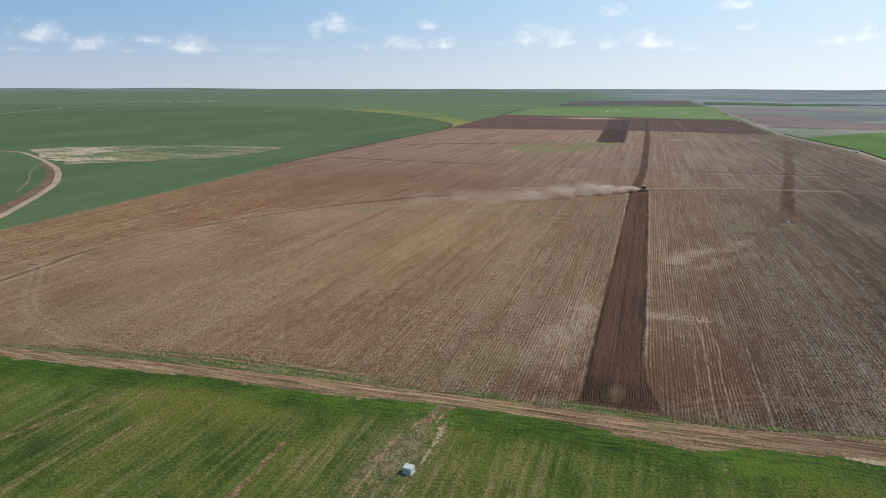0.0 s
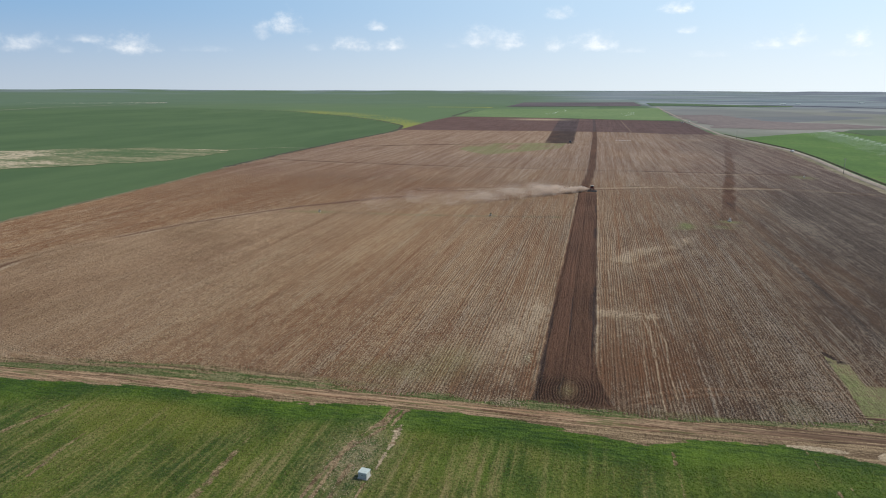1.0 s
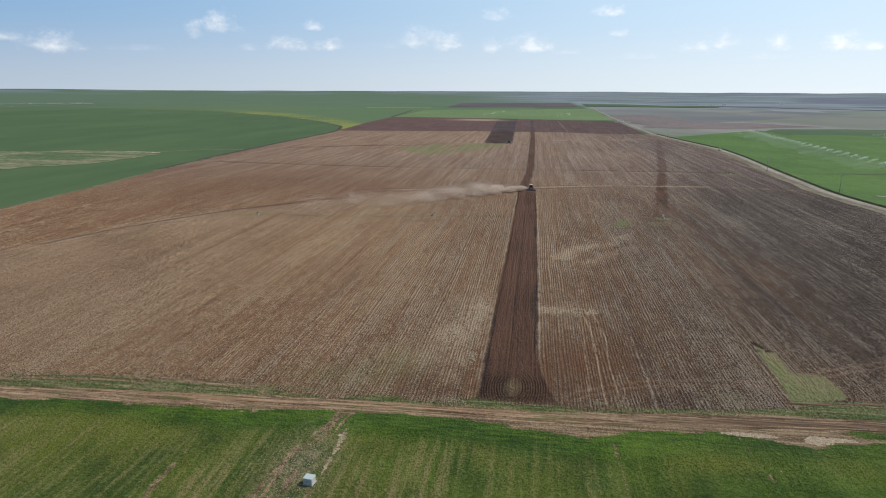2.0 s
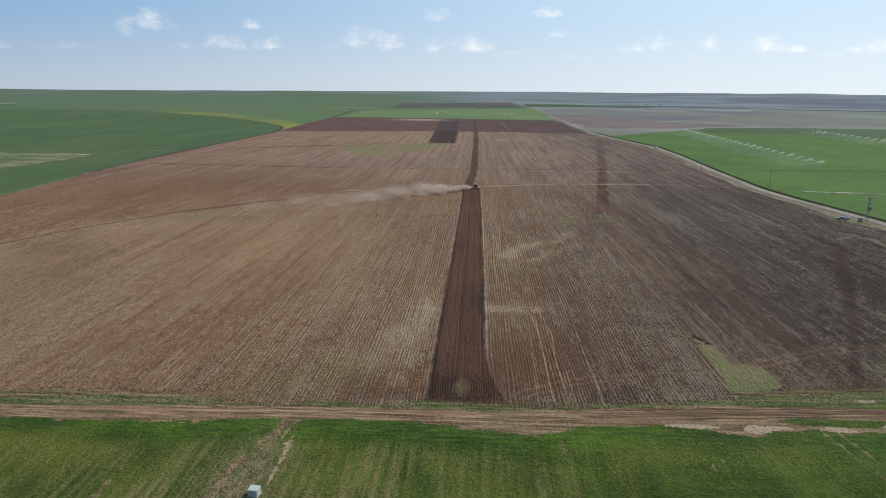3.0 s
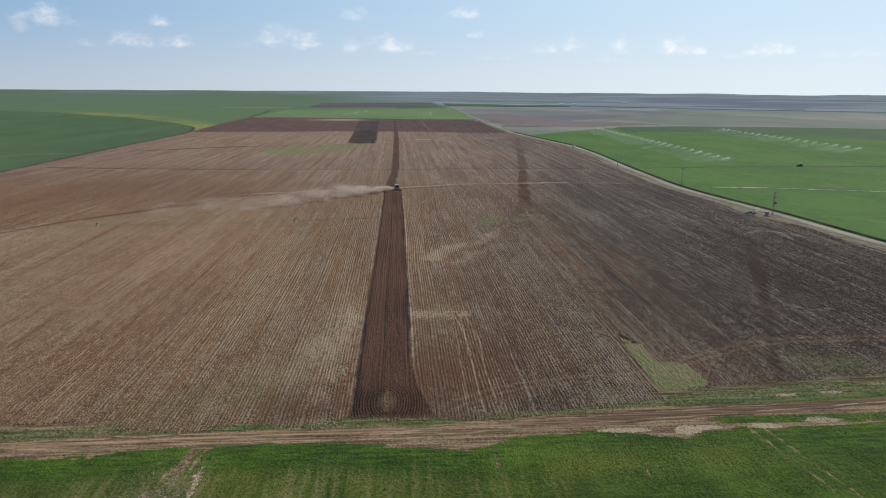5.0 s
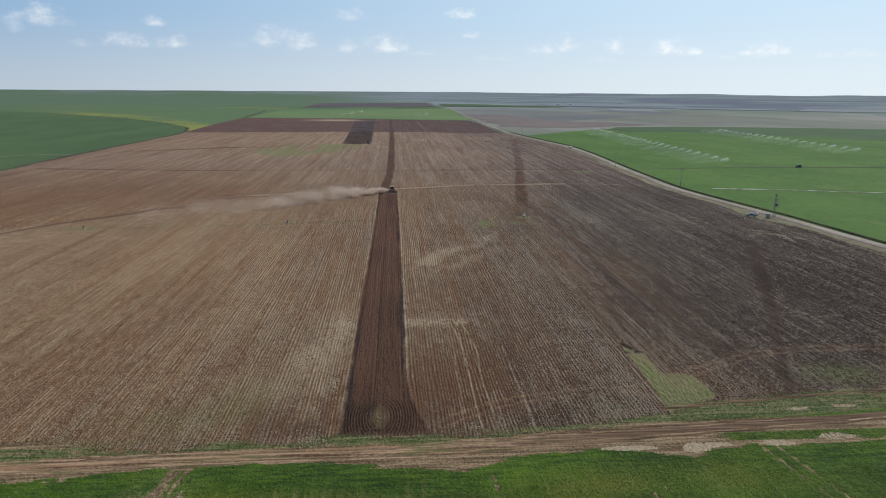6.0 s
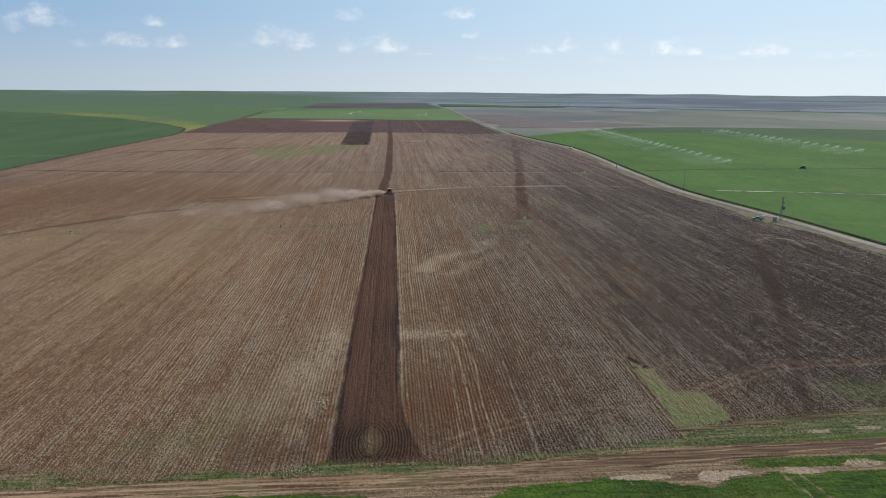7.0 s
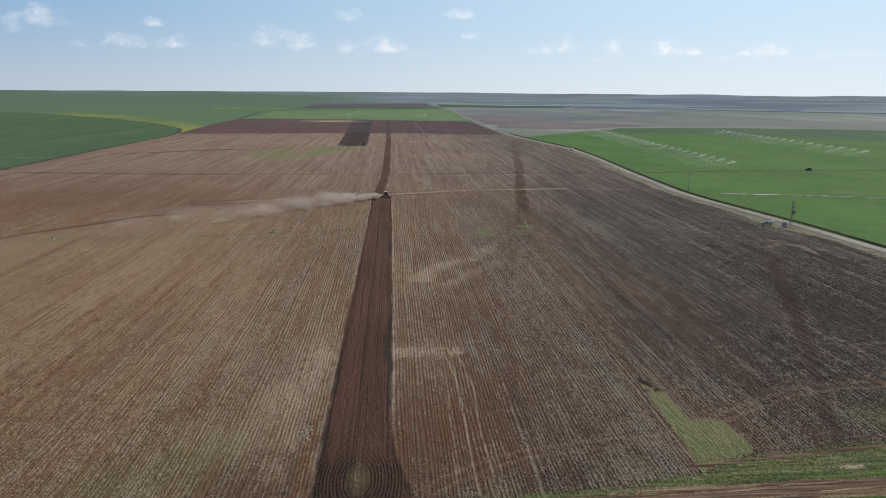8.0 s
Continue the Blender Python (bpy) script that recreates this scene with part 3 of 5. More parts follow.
FIELD_TRACK = [(-145, 112), (-146.4, 124.4), (-147, 130), (-149.2, 139.4), (-149.1, 154), (-144, 172), (-136, 197), (-125.5, 217.5), (-113.5, 238), (-97, 256), (-89, 267), (-76, 274)]
SPUR = [(-190, 136), (-166, 131.4), (-155.5, 129.1), (-147.6, 128)]
CROSS_TRACK = [(-76, 296), (-36, 308), (0, 319), (39, 332), (75, 335), (101, 335), (124, 328), (134, 319)]
FAR_CROSS = [(-200, 402), (-154, 396), (-118, 394), (-86, 392), (-50, 392), (-14, 391), (35, 395), (67, 396), (112, 398)]
SACK_TRACK = [(-113, 545), (-92, 566), (-48, 596), (-2, 606), (28, 627), (73, 650), (112, 684)]
DARK_STREAK = [(-195, 511), (-175, 521), (-150, 538), (-125, 551), (-112, 553)]
SIDE_TRACK = [(6.4, 93.8), (8.3, 95.4), (12.9, 98.3), (18.6, 100.8), (29, 102.9), (40.5, 103.7), (50.9, 110.3), (62.6, 115.8), (72, 118), (95, 118), (125, 116)]

# one sheet of land to the horizon
heads = np.radians(np.concatenate([np.arange(-62, 58, 0.25), np.arange(58, 298.1, 3.0)]))
reach = np.concatenate([[0.02], np.geomspace(30, 4780, 200)])
R, H = np.meshgrid(reach, heads, indexing="ij")
gx, gy = R * np.sin(H), R * np.cos(H)
gz = rise(gx, gy) - 0.06
wob = 60 * (fbm(gx * 0.004, gy * 0.004, 3) - 0.5)
ang = np.degrees(np.arctan2(gx, gy))
steppe = step(gx + wob, 118, 150) * step(gy, 640, 800)
steppe = np.maximum(steppe, step(R + 4 * wob, 2300, 3000) * step(ang + 6 * (fbm(R * 0.002, ang * 0.1, 8) - 0.5), -8, 3))
steppe = np.maximum(steppe, step(R, 3300, 4300) * step(fbm(ang * 0.25, R * 0.003, 5), 0.42, 0.6) * 0.8)
arc = np.interp(gx, [-1500, -635, -424, -315, -243, -224], [1700, 1313, 1097, 955, 829, 757])
pale = step(gy - arc, -4, 6) * step(gx, -1500, -600) * (1 - step(R, 1700, 2900)) * (gx < 0)
gold = pale * step(arc + 150 - gy + 1.5 * wob, 0, 90) * 0.6 * step(gx, -720, -520)
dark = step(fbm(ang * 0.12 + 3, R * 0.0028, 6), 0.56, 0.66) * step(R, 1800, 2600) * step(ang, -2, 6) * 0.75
# distance mask for the haze painted into the land colours
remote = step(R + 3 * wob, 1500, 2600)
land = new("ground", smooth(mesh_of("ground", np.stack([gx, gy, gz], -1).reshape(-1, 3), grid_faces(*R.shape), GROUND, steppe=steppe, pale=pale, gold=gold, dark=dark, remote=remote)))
tagged(land, "open green and grey farmland reaching to low hills", "ground", kind="structure")


# the great worked field, ridge by ridge near the lane, smoother beyond
def soil_at(x, y):
    """Moisture with painted shading and haze, straw, weeds, redness, tilth and trampling of the field, and the height
    of its relief.
    """
    a, b = fbm(x * 0.02, y * 0.012, 11), fbm(x * 0.06 + 7, y * 0.02, 12)
    # darker eastward from moisture and painted shading; last term lightens for haze
    moist_shade = 0.1 + 0.34 * step(x, -70, 0) + 0.16 * step(x, 4, 30) + 0.4 * step(x, 45, 100) + 0.25 * (a - 0.5) - 0.14 * step(y, 280, 560)
    # near side darker, partly lens falloff painted into the soil tone
    moist_shade = moist_shade + 0.1 * step(x, -30, 35) * (1 - step(y, 100, 165)) + 0.2 * spot(x, y, 20, 92, 30, 8)
    for cx, cy, rx, ry, v in ((112, 240, 32, 70, 0.2), (95, 230, 40, 60, 0.35), (130, 216, 8, 9, 0.5), (70, 130, 30, 25, 0.2), (-8, 165, 8, 30, -0.15), (8, 186, 9, 12, -0.1), (-60, 190, 50, 70, -0.12), (-130, 300, 60, 35, 0.08), (-90, 330, 50, 12, 0.2), (-60, 440, 60, 40, 0.25)):
        moist_shade = moist_shade + v * spot(x, y, cx, cy, rx, ry)
    band = away(x, y, [(47, 249), (61, 329), (78, 424), (116, 659)])
    dark_band = 0.75 * (0.78 + 0.5 * (fbm(x * 0.6, y * 0.02, 92, 2) - 0.3)) * (1 - step(band + 2.0 * (fbm(x * 0.1, y * 0.12, 91, 2) - 0.5), 1.6, 3.2)) * step(y, 247, 251) * (1 - 0.6 * step(y, 380, 560))
    band = away(x, y, [(60, 101), (69, 119), (83, 147), (104, 192), (120, 230)])
    dark_band = np.maximum(dark_band, (0.5 + 0.25 * step(y, 130, 170)) * (1 - step(band, 0.25 + 0.008 * (y - 90), 0.9 + 0.022 * (y - 90))) * (1 - step(y, 190, 215)))
    moist_shade = moist_shade + dark_band * np.where(y < 246, 1.0, -0.25)
    moist_shade = moist_shade + 0.45 * (1 - step(away(x, y, [(51.5, 215), (52.3, 190), (53.1, 143), (53.3, 120)]), 0.3, 0.9))
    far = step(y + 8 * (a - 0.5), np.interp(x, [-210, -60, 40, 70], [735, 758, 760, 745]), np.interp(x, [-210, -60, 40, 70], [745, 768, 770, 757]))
    chalk = []
    straw = 0.78 + 0.7 * (b - 0.5) - 0.2 * step(x, 35, 80) - 0.2 * step(x, 80, 105) - 0.12 * step(-x, 50, 130) - 0.9 * far
    for cx, cy, rx, ry, v in ((-10.5, 135, 3, 16, 0.5), (-13, 117, 4, 8, 0.6), (-19, 106, 6, 5, 0.4), (9, 106, 9, 15, -0.75), (-13, 97, 14, 9, -0.55), (8.5, 137, 7.5, 4.0, 0.35), (-30, 140, 14, 30, 0.2), (9, 186, 9, 12, 0.15), (-11, 106, 0.8, 2.2, 1.2), (-12.5, 99, 1.5, 3, 0.7), (-27, 96, 2.5, 4, 0.5), (14, 94, 1.5, 3, 0.6), (31, 96, 3, 3, 0.6), (-12, 90, 2.2, 1.6, 0.9)):
        straw = straw + v * spot(x, y, cx, cy, rx, ry)
    for line in ([(10.6, 136), (11.4, 129.5), (12.2, 119), (12.0, 110.4), (11.7, 100), (11.8, 93), (12.3, 90)], [(12.8, 136), (13.7, 129.6), (14.4, 120), (14.0, 113), (13.7, 105.6), (14.0, 99), (14.0, 90)], [(11.0, 132), (12.1, 127.8), (11.9, 121.5), (11.6, 112)], [(9.6, 128), (10.3, 121.4), (10.0, 105.4), (9.7, 96.8)]):
        chalk.append(1 - step(away(x, y, line) + 0.15 * (b - 0.5), 0.04, 0.17))
    beyond = step(y - np.interp(x, [-158, -153, -145, -131, -116, -90, -76, -36, 0], [118, 158, 181, 211, 236, 263, 274, 308, 330]), 0, 10) * (1 - step(x, -60, -20)) * (1 - step(y, 330, 420))
    moist_shade, straw = moist_shade + 0.06 * beyond, straw - 0.15 * beyond
    red = 0.6 * beyond + 0.3 * step(-x, 10, 60) * step(a, 0.4, 0.7) + 0.15 * far + 0.4 * spot(x, y, -40, 115, 25, 14) + 0.9 * spot(x, y, 10, 106, 9, 16)
    green = 0.75 * inside(x + 6 * (b - 0.5), y + 14 * (a - 0.5), [(-104, 511), (-101, 570), (-25, 592), (-29, 535), (-76, 470)]) * step(b, 0.2, 0.5)
    for cx, cy, rx, ry, v in ((31.7, 236, 2.0, 4.0, 2.0), (29.5, 230, 3.0, 2.0, 0.6), (43, 236, 4, 3, 0.5), (47, 246, 3, 2.0, 1.0), (108, 387, 5, 6, 0.8), (73, 107, 6, 4, 0.7), (31, 97, 3, 3, 0.25), (-30, 97, 9, 4, 0.35), (-22, 104, 5, 6, 0.35), (-2.2, 96.4, 1.1, 2.4, 0.35), (-36, 238, 2, 2, 0.6), (-100, 230, 5, 3, 0.6), (20, 91.6, 8, 0.8, 1.1), (-43, 91, 12, 0.8, 0.8)):
        green = green + v * spot(x, y, cx, cy, rx, ry)
    wear = 0.9 * (fbm(x * 0.2, y * 0.25, 68, 3) - 0.5)
    west, east = x - np.interp(y, STRIP_Y, STRIP_WEST), np.interp(y, STRIP_Y, STRIP_EAST) - x
    till = step(west + wear, -0.25, 0.25) * step(east + wear, -0.25, 0.25) * step(y, 90, 93) * (1 - step(y, 304, 307))
    far_west = np.interp(y, [304, 331, 367, 417, 685, 1010, 1091], [-7.4, -6.4, -4.8, -4.2, -4.5, -8.2, -9.4])
    far_east = np.interp(y, [304, 331, 367, 417, 685, 1010, 1091], [-2.6, -2.0, -0.7, 0.2, 0.0, -3.3, -4.4])
    till = np.maximum(till, step(x - far_west, -0.3, 0.4) * step(far_east - x, -0.3, 0.4) * step(y, 300, 304))
    left, right = np.interp(y, [587, 1102], [-44, -60]), np.interp(y, [588, 1085], [-20, -29.3])
    block = step(x, left - 1, left + 1) * (1 - step(x, right - 1, right + 1)) * step(y, 586, 592)
    till = np.maximum(till, np.maximum(block, np.minimum(1, dark_band * 1.3) * step(b, 0.1, 0.4)))
    near_strip, far_strip = till * (y < 305), till * (y > 305) * (1 - block)
    moist_shade = moist_shade + 0.75 * far_strip * step(y, 320, 420)
    seam = away(x, y, [(-3.4, 303), (-3.3, 158), (-3.1, 129), (-2.9, 119), (-3.0, 110), (-2.9, 103), (-3.5, 96.5), (-3.0, 93.5)]) * (1.5 + 0.5 * step(y, 130, 180))
    # west edge: the furrow step's shadow line is painted as darker soil
    seam = np.minimum(seam, np.abs(west - 0.4) * (0.8 + 0.6 * step(y, 120, 200)))
    seam = np.minimum(seam, np.abs(east - 0.35) * 1.2)
    moist_shade = moist_shade + (0.9 - 0.5 * step(y, 120, 160)) * (1 - step(seam + 0.5 * (fbm(x * 0.3, y * 0.12, 94, 3) - 0.5), 0.1, 0.5)) * near_strip
    pass_1, pass_2 = step(x, -6.4, -5.6) * (1 - step(x, -3.9, -3.1)), step(x, -2.6, -1.8) * (1 - step(x, -0.6, 0.4))
    red = red + near_strip * (0.45 + 0.55 * step(y, 100, 118)) * (0.25 + 0.75 * pass_1 * step(fbm(x * 0.25, y * 0.03, 95, 3), 0.3, 0.6) + 0.5 * pass_2 * step(fbm(x * 0.2, y * 0.04, 96, 3), 0.35, 0.65))
    moist_shade = moist_shade + near_strip * 0.5 * (step(fbm(x * 0.18, y * 0.06, 97, 3), 0.5, 0.68) + step(x, -0.4, 0.6) * step(y, 100, 130))
    till = till * (1 - 0.55 * spot(x, y, -2.2, 96.4, 1.35, 3.0))
    swing = np.hypot((x + 2.2) / 1.0, (y - 96.4) / 2.4)
    turning = near_strip * (1 - step(swing, 4.5, 6.5)) * step(swing, 1.2, 1.5) * (1 - step(y, 98, 104))
    trod = (0.2 + 0.6 * step(fbm(x * 0.12, y * 0.12, 73, 3), 0.4, 0.62)) * (1 - step(away(x, y, CROSS_TRACK) + 1.2 * (fbm(x * 0.3, y * 0.3, 75, 2) - 0.5), 0.8, 2.4)) * (0.5 + 0.5 * step(b, 0.25, 0.5))
    till = np.maximum(till, 0.55 * (1 - step(np.abs(away(x, y, CROSS_TRACK) - 3.6), 0.5, 1.8)) * step(fbm(x * 0.05, y * 0.05, 71, 3), 0.3, 0.55))
    for line, gauge, v in ((LOOP, 1.0, 0.55), (SIDE_TRACK, 0.9, 0.26)):
        d = np.abs(away(x, y, line) - gauge)
        trod = trod + v * (1 - step(d, 0.12, 0.4))
        red = red + (0.9 if line is SIDE_TRACK else 0.0) * (1 - step(d, 0.3, 0.8))
        moist_shade = moist_shade + 0.3 * v * (1 - step(np.abs(away(x, y, line) - gauge * 0.45), 0.1, 0.35))
    for cx, cy, rx, ry, v in ((-10.8, 129, 2.4, 8, 1.5), (-13.6, 119, 3.0, 5, 1.0), (-18, 106, 5, 4, 0.35), (-9.6, 137, 2.0, 5, 0.7), (-14.5, 115, 2.4, 5, 0.5), (9, 186, 8, 9, 0.08), (-12, 98.5, 1.2, 2.2, 0.4), (-2.2, 96.4, 0.8, 2.0, 0.1)):
        trod = trod + v * spot(x, y, cx, cy, rx, ry) * step(fbm(x * 1.4, y * 0.7, 63, 3), 0.3, 0.65) * (1 - till)
    smear = np.abs(y - 135 - 1.2 * (fbm(x * 0.4, y * 0, 65, 3) - 0.5)) / (1.5 + 1.3 * fbm(x * 0.5, y * 0, 69, 2)) + step(np.abs(x - 8.2), 5.0, 6.8)
    trod = trod + 1.5 * (1 - step(smear, 0.7, 1.2)) * step(fbm(x * 2.2, y * 1.3, 63, 3), 0.36, 0.56) * (1 - till)
    for line in ([(114, 212), (119, 216), (124, 214), (128, 208)], [(116, 222), (121, 220), (125, 213), (123.5, 204)]):
        trod = trod + 0.6 * (1 - step(away(x, y, line), 0.3, 1.0)) * step(fbm(x * 0.3, y * 0.3, 74, 2), 0.3, 0.6)
    d = away(x, y, FIELD_TRACK)
    broken = fbm(x * 0.09, y * 0.09, 66, 3)
    till = np.maximum(till, 0.85 * (1 - step(d, 0.8, 2.0 + 1.6 * broken)) * step(broken, 0.25, 0.5) * (0.55 + 0.45 * step(x, -138, -100)))
    moist_shade, red = moist_shade + 0.3 * (1 - step(d, 0.5, 3.0)), red + 1.6 * (1 - step(d, 1.0, 4.0))
    trod = trod + (0.25 + 0.6 * step(broken, 0.4, 0.6)) * (1 - step(np.abs(d - 1.6), 0.4, 1.3)) * (1 - 0.85 * step(x, -138, -100))
    trod = trod + 0.5 * (1 - step(np.abs(away(x, y, SPUR) - 0.9), 0.15, 0.6))
    till = np.maximum(till, 0.9 * spot(x, y, -152, 128.3, 2.2, 0.9))
    thin = [(-112, 229), (-70, 232), (-40, 236), (-12, 241)]
    d = away(x, y, thin)
    moist_shade, green = moist_shade + 0.35 * (1 - step(d, 0.6, 2.2)) * step(b, 0.2, 0.5), green + 0.35 * (1 - step(d, 0.6, 2.0)) * step(broken, 0.35, 0.6)
    till = np.maximum(till, 0.65 * (1 - step(away(x, y, FAR_CROSS), 0.8, 3.0)) * (0.4 + 0.6 * step(fbm(x * 0.03, y * 0.03, 72, 3), 0.3, 0.6)))
    ragged = fbm(x * 0.05, y * 0.05, 98, 3)
    till = np.maximum(till, 0.8 * (1 - step(away(x, y, DARK_STREAK), 1.5, 5.5)) * step(ragged, 0.2, 0.5))
    till = np.maximum(till, 0.5 * (1 - step(away(x, y, SACK_TRACK), 1.0, 4.0)) * step(ragged, 0.35, 0.6))
    trod = trod + 0.4 * (1 - step(np.abs(away(x, y, SACK_TRACK) - 5.0), 1.0, 3.0)) * step(b, 0.3, 0.6)
    trod = trod + 0.35 * (1 - step(np.abs(away(x, y + 5.0, FAR_CROSS)), 0.8, 2.6)) * step(ragged, 0.3, 0.6)
    mottle = step(fbm(x * 0.012 + 3, y * 0.02, 77, 3), 0.48, 0.65) * step(y, 220, 330) * (1 - step(x, -30, 20))
    moist_shade, red = moist_shade + 0.12 * mottle, red + 0.5 * mottle
    # far band and block pushed to the grey tone, partly as painted haze
    moist_shade = moist_shade + 0.25 * (1 - step(away(x, y, FAR_CROSS), 1.0, 4.0)) + 0.5 * far + 1.4 * block
    trod = trod + 1.2 * spot(x, y, -88, 1062, 38, 26) + 0.25 * (1 - step(away(x, y, [(33.5, 1060), (36.6, 770)]), 0.3, 1.3))
    patch = inside(x + 0.8 * (b - 0.5), y, GRASS_PATCH)
    green, straw, moist_shade = np.where(patch, 1.0 + 0.8 * spot(x, y, 41.5, 109.7, 1, 2) + 0.5 * spot(x, y, 47, 100, 3, 1.5), green), np.where(patch, 0.2, straw), np.where(patch, 0.3, moist_shade)
    trod = np.where(patch, 0.75, trod)
    for line, v in (([(9, 182), (14.6, 194), (22.7, 201), (31, 215)], 1.2), ([(15, 177), (22, 187), (29, 196)], 0.9)):
        d = away(x, y, line)
        straw = straw + v * (1 - step(d, 1.0, 4.5)) * step(b, 0.25, 0.5)
        trod = trod + 0.5 * v * (1 - step(d, 0.6, 3.2)) * step(fbm(x * 0.7, y * 0.25, 64, 3), 0.35, 0.65)
    trod = trod + 1.0 * np.max(chalk, axis=0) * step(fbm(x * 0.5, y * 0.4, 93, 3), 0.25, 0.55) * (y > 90)
    lip = spot(west, 0, -0.5, 0, 0.35, 1) + spot(east, 0, -0.4, 0, 0.35, 1) * step(y, 106, 116)
    trod = trod + 0.75 * lip * (y < 303) * (y > 96) * step(fbm(x * 0.4, y * 0.5, 67, 3), 0.4, 0.6) * (1 - till)
    calm = step(-x + 30 * (a - 0.5), 50, 110) * (1 - step(y - np.interp(x, [-158, -153, -145, -131, -116, -90, -76], [118, 158, 181, 211, 236, 263, 274]), -12, 6))
    flat = np.maximum(np.maximum(patch, np.clip(trod, 0, 1) * 0.7), till * 0.92)
    sway = 0.3 * (fbm(x * 0.03, y * 0.035, 33, 2) - 0.5) + 0.3 * (fbm(x * 0.08, y * 0.05, 31, 2) - 0.5) + 1.0 * (fbm(x * 0.6, y * 0.012, 35, 2) - 0.5)
    ridge = 0.062 * np.cos((x + sway) * 2 * math.pi / 0.53) * (1 - flat) * (1 - 0.75 * step(y, 160, 300))
    ridge = ridge - 0.14 * (0.5 * spot(x, 0, -3.1, 0, 0.2, 1) + spot(west, 0, 0.35, 0, 0.3, 1)) * (y > 93) * (y < 303) + 0.03 * till * np.cos((x + 0.5 * fbm(x * 0.3, y * 0.08, 61, 2)) * 2 * math.pi / 1.9) * step(a, 0.2, 0.7)
    clump = 0.22 * (fbm(x * 1.9, y * 1.2, 41, 3) - 0.5) + 0.17 * (fbm(x * 3.1, y * 2.3, 43, 2) - 0.5)
    # shallow pits; the shade of their hollows is painted on as dark soil
    pit = 1.5 * spot(x, y, 40.9, 117.9, 0.5, 0.45) + 1.5 * spot(x, y, 42.5, 117.9, 0.55, 0.45) + 1.3 * (1 - step(away(x, y, [(41.0, 121.8), (42.2, 119.2)]), 0.15, 0.45))
    values_pit = np.clip(pit, 0, 1)
    clump = clump - 0.4 * values_pit
    till = np.maximum(till, values_pit)
    moist_shade, trod, green, straw = moist_shade + 2 * values_pit, trod * (1 - values_pit), green * (1 - values_pit), straw * (1 - values_pit)
    edge = 0.16 * (spot(west, 0, -0.3, 0, 0.35, 1) + spot(east, 0, -0.2, 0, 0.3, 1)) * (y < 303) * (y > 95)
    row = (x + sway) / 0.53
    vary = value_noise(np.round(row) * 0.71 + 0.5, y * 0.045, 81) * 0.9 + value_noise(np.round(row / 7) * 0.83, y * 0.012, 83) * 0.7
    fade = step(y, 190, 340)
    crest = (0.5 + 0.5 * np.cos(row * 2 * math.pi)) * (0.2 + vary) * (0.35 + 1.1 * value_noise(np.round(row) * 0.37 + 3, y * 0.4, 85)) * (1 - fade) + 0.5 * fade
    # share of painted haze on the far soil, growing with distance
    far_haze = 0.36 * step(y + 60 * (a - 0.5), 270, 430) * (1 - far) * (1 - block)
    # where the far band takes its haze-tinted colour
    hazed_band = np.clip(0.8 * far, 0, 0.85)
    return dict(swing=swing, turning=turning, far_haze=far_haze, hazed_band=hazed_band, calm=calm, crest=crest, moist_shade=moist_shade, straw=straw, green=green, red=red, till=np.clip(till, 0, 1), trod=np.clip(trod, 0, 1)), np.maximum(ridge + clump + edge + 0.1, -0.04)


def field_sheet(name, xs, reach_y, label):
    x = np.repeat(xs[None, :], len(reach_y), 0)
    foot = np.interp(x, FOOT_X, FOOT_Y) + 0.8 * (fbm(x * 0.5, x * 0.0, 17, 3) - 0.5)
    v = np.repeat(reach_y[:, None], len(xs), 1)
    y = np.where(v < 330, foot + (v - 89) * (330 - foot) / 241, v)
    west = np.interp(y, [p[1] for p in WEST_EDGE], [p[0] for p in WEST_EDGE]) + 1.5 * (fbm(y * 0.15, y * 0, 18, 3) - 0.5)
    east = np.interp(y, [p[1] for p in EAST_ROAD], [p[0] for p in EAST_ROAD]) - 4.6 - 2.6 * fbm(y * 0.06, y * 0, 19, 3) - 5 * spot(x, y, 135, 247, 30, 12)
    far = np.interp(x, [-244, -137, -45, 39, 110, 140], [1141, 1132, 1120, 1088, 1075, 1040])
    keep = (x > west) & (x < east) & (y < far)
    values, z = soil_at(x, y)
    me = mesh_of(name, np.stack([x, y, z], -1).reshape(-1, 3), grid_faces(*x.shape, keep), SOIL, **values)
    return tagged(new(name, smooth(me)), label, "field", kind="structure")


near_y = 89 + (np.linspace(0, 1, 195) ** 1.5) * 241
near_x = np.concatenate([np.arange(-214, -75, 0.1767), np.arange(-75, 75, 0.1325), np.arange(75, 142, 0.1767)])
field_sheet("field_worked_near", near_x, near_y, "ploughed brown field with straw rows and a dark tilled strip")
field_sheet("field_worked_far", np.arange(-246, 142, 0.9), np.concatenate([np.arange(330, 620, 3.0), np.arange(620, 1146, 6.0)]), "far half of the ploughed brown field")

# young crop, verges and bare earth in front of the lane
CROP_COLS = np.concatenate([np.arange(-190, -120, 2.0), np.arange(-120, 95, 0.4), np.arange(95, 170, 2.0)])
CROP_START, CROP_ROWS = 45.0, 150
mx, mv = np.meshgrid(CROP_COLS, np.concatenate([np.linspace(-40, 40, 9), np.linspace(0, 1, CROP_ROWS)]), indexing="xy")
foot = np.interp(mx, FOOT_X, FOOT_Y) + 0.7
my = np.where(np.arange(len(mv))[:, None] < 9, mv, CROP_START + np.abs(mv) ** 0.8 * (foot - CROP_START))
crop = np.interp(mx, CROP_X, CROP_Y)
n1, n2, n3 = fbm(mx * 0.09, my * 0.05, 51), fbm(mx * 0.35, my * 0.3, 52), fbm(mx * 0.5, my * 0.035, 53)
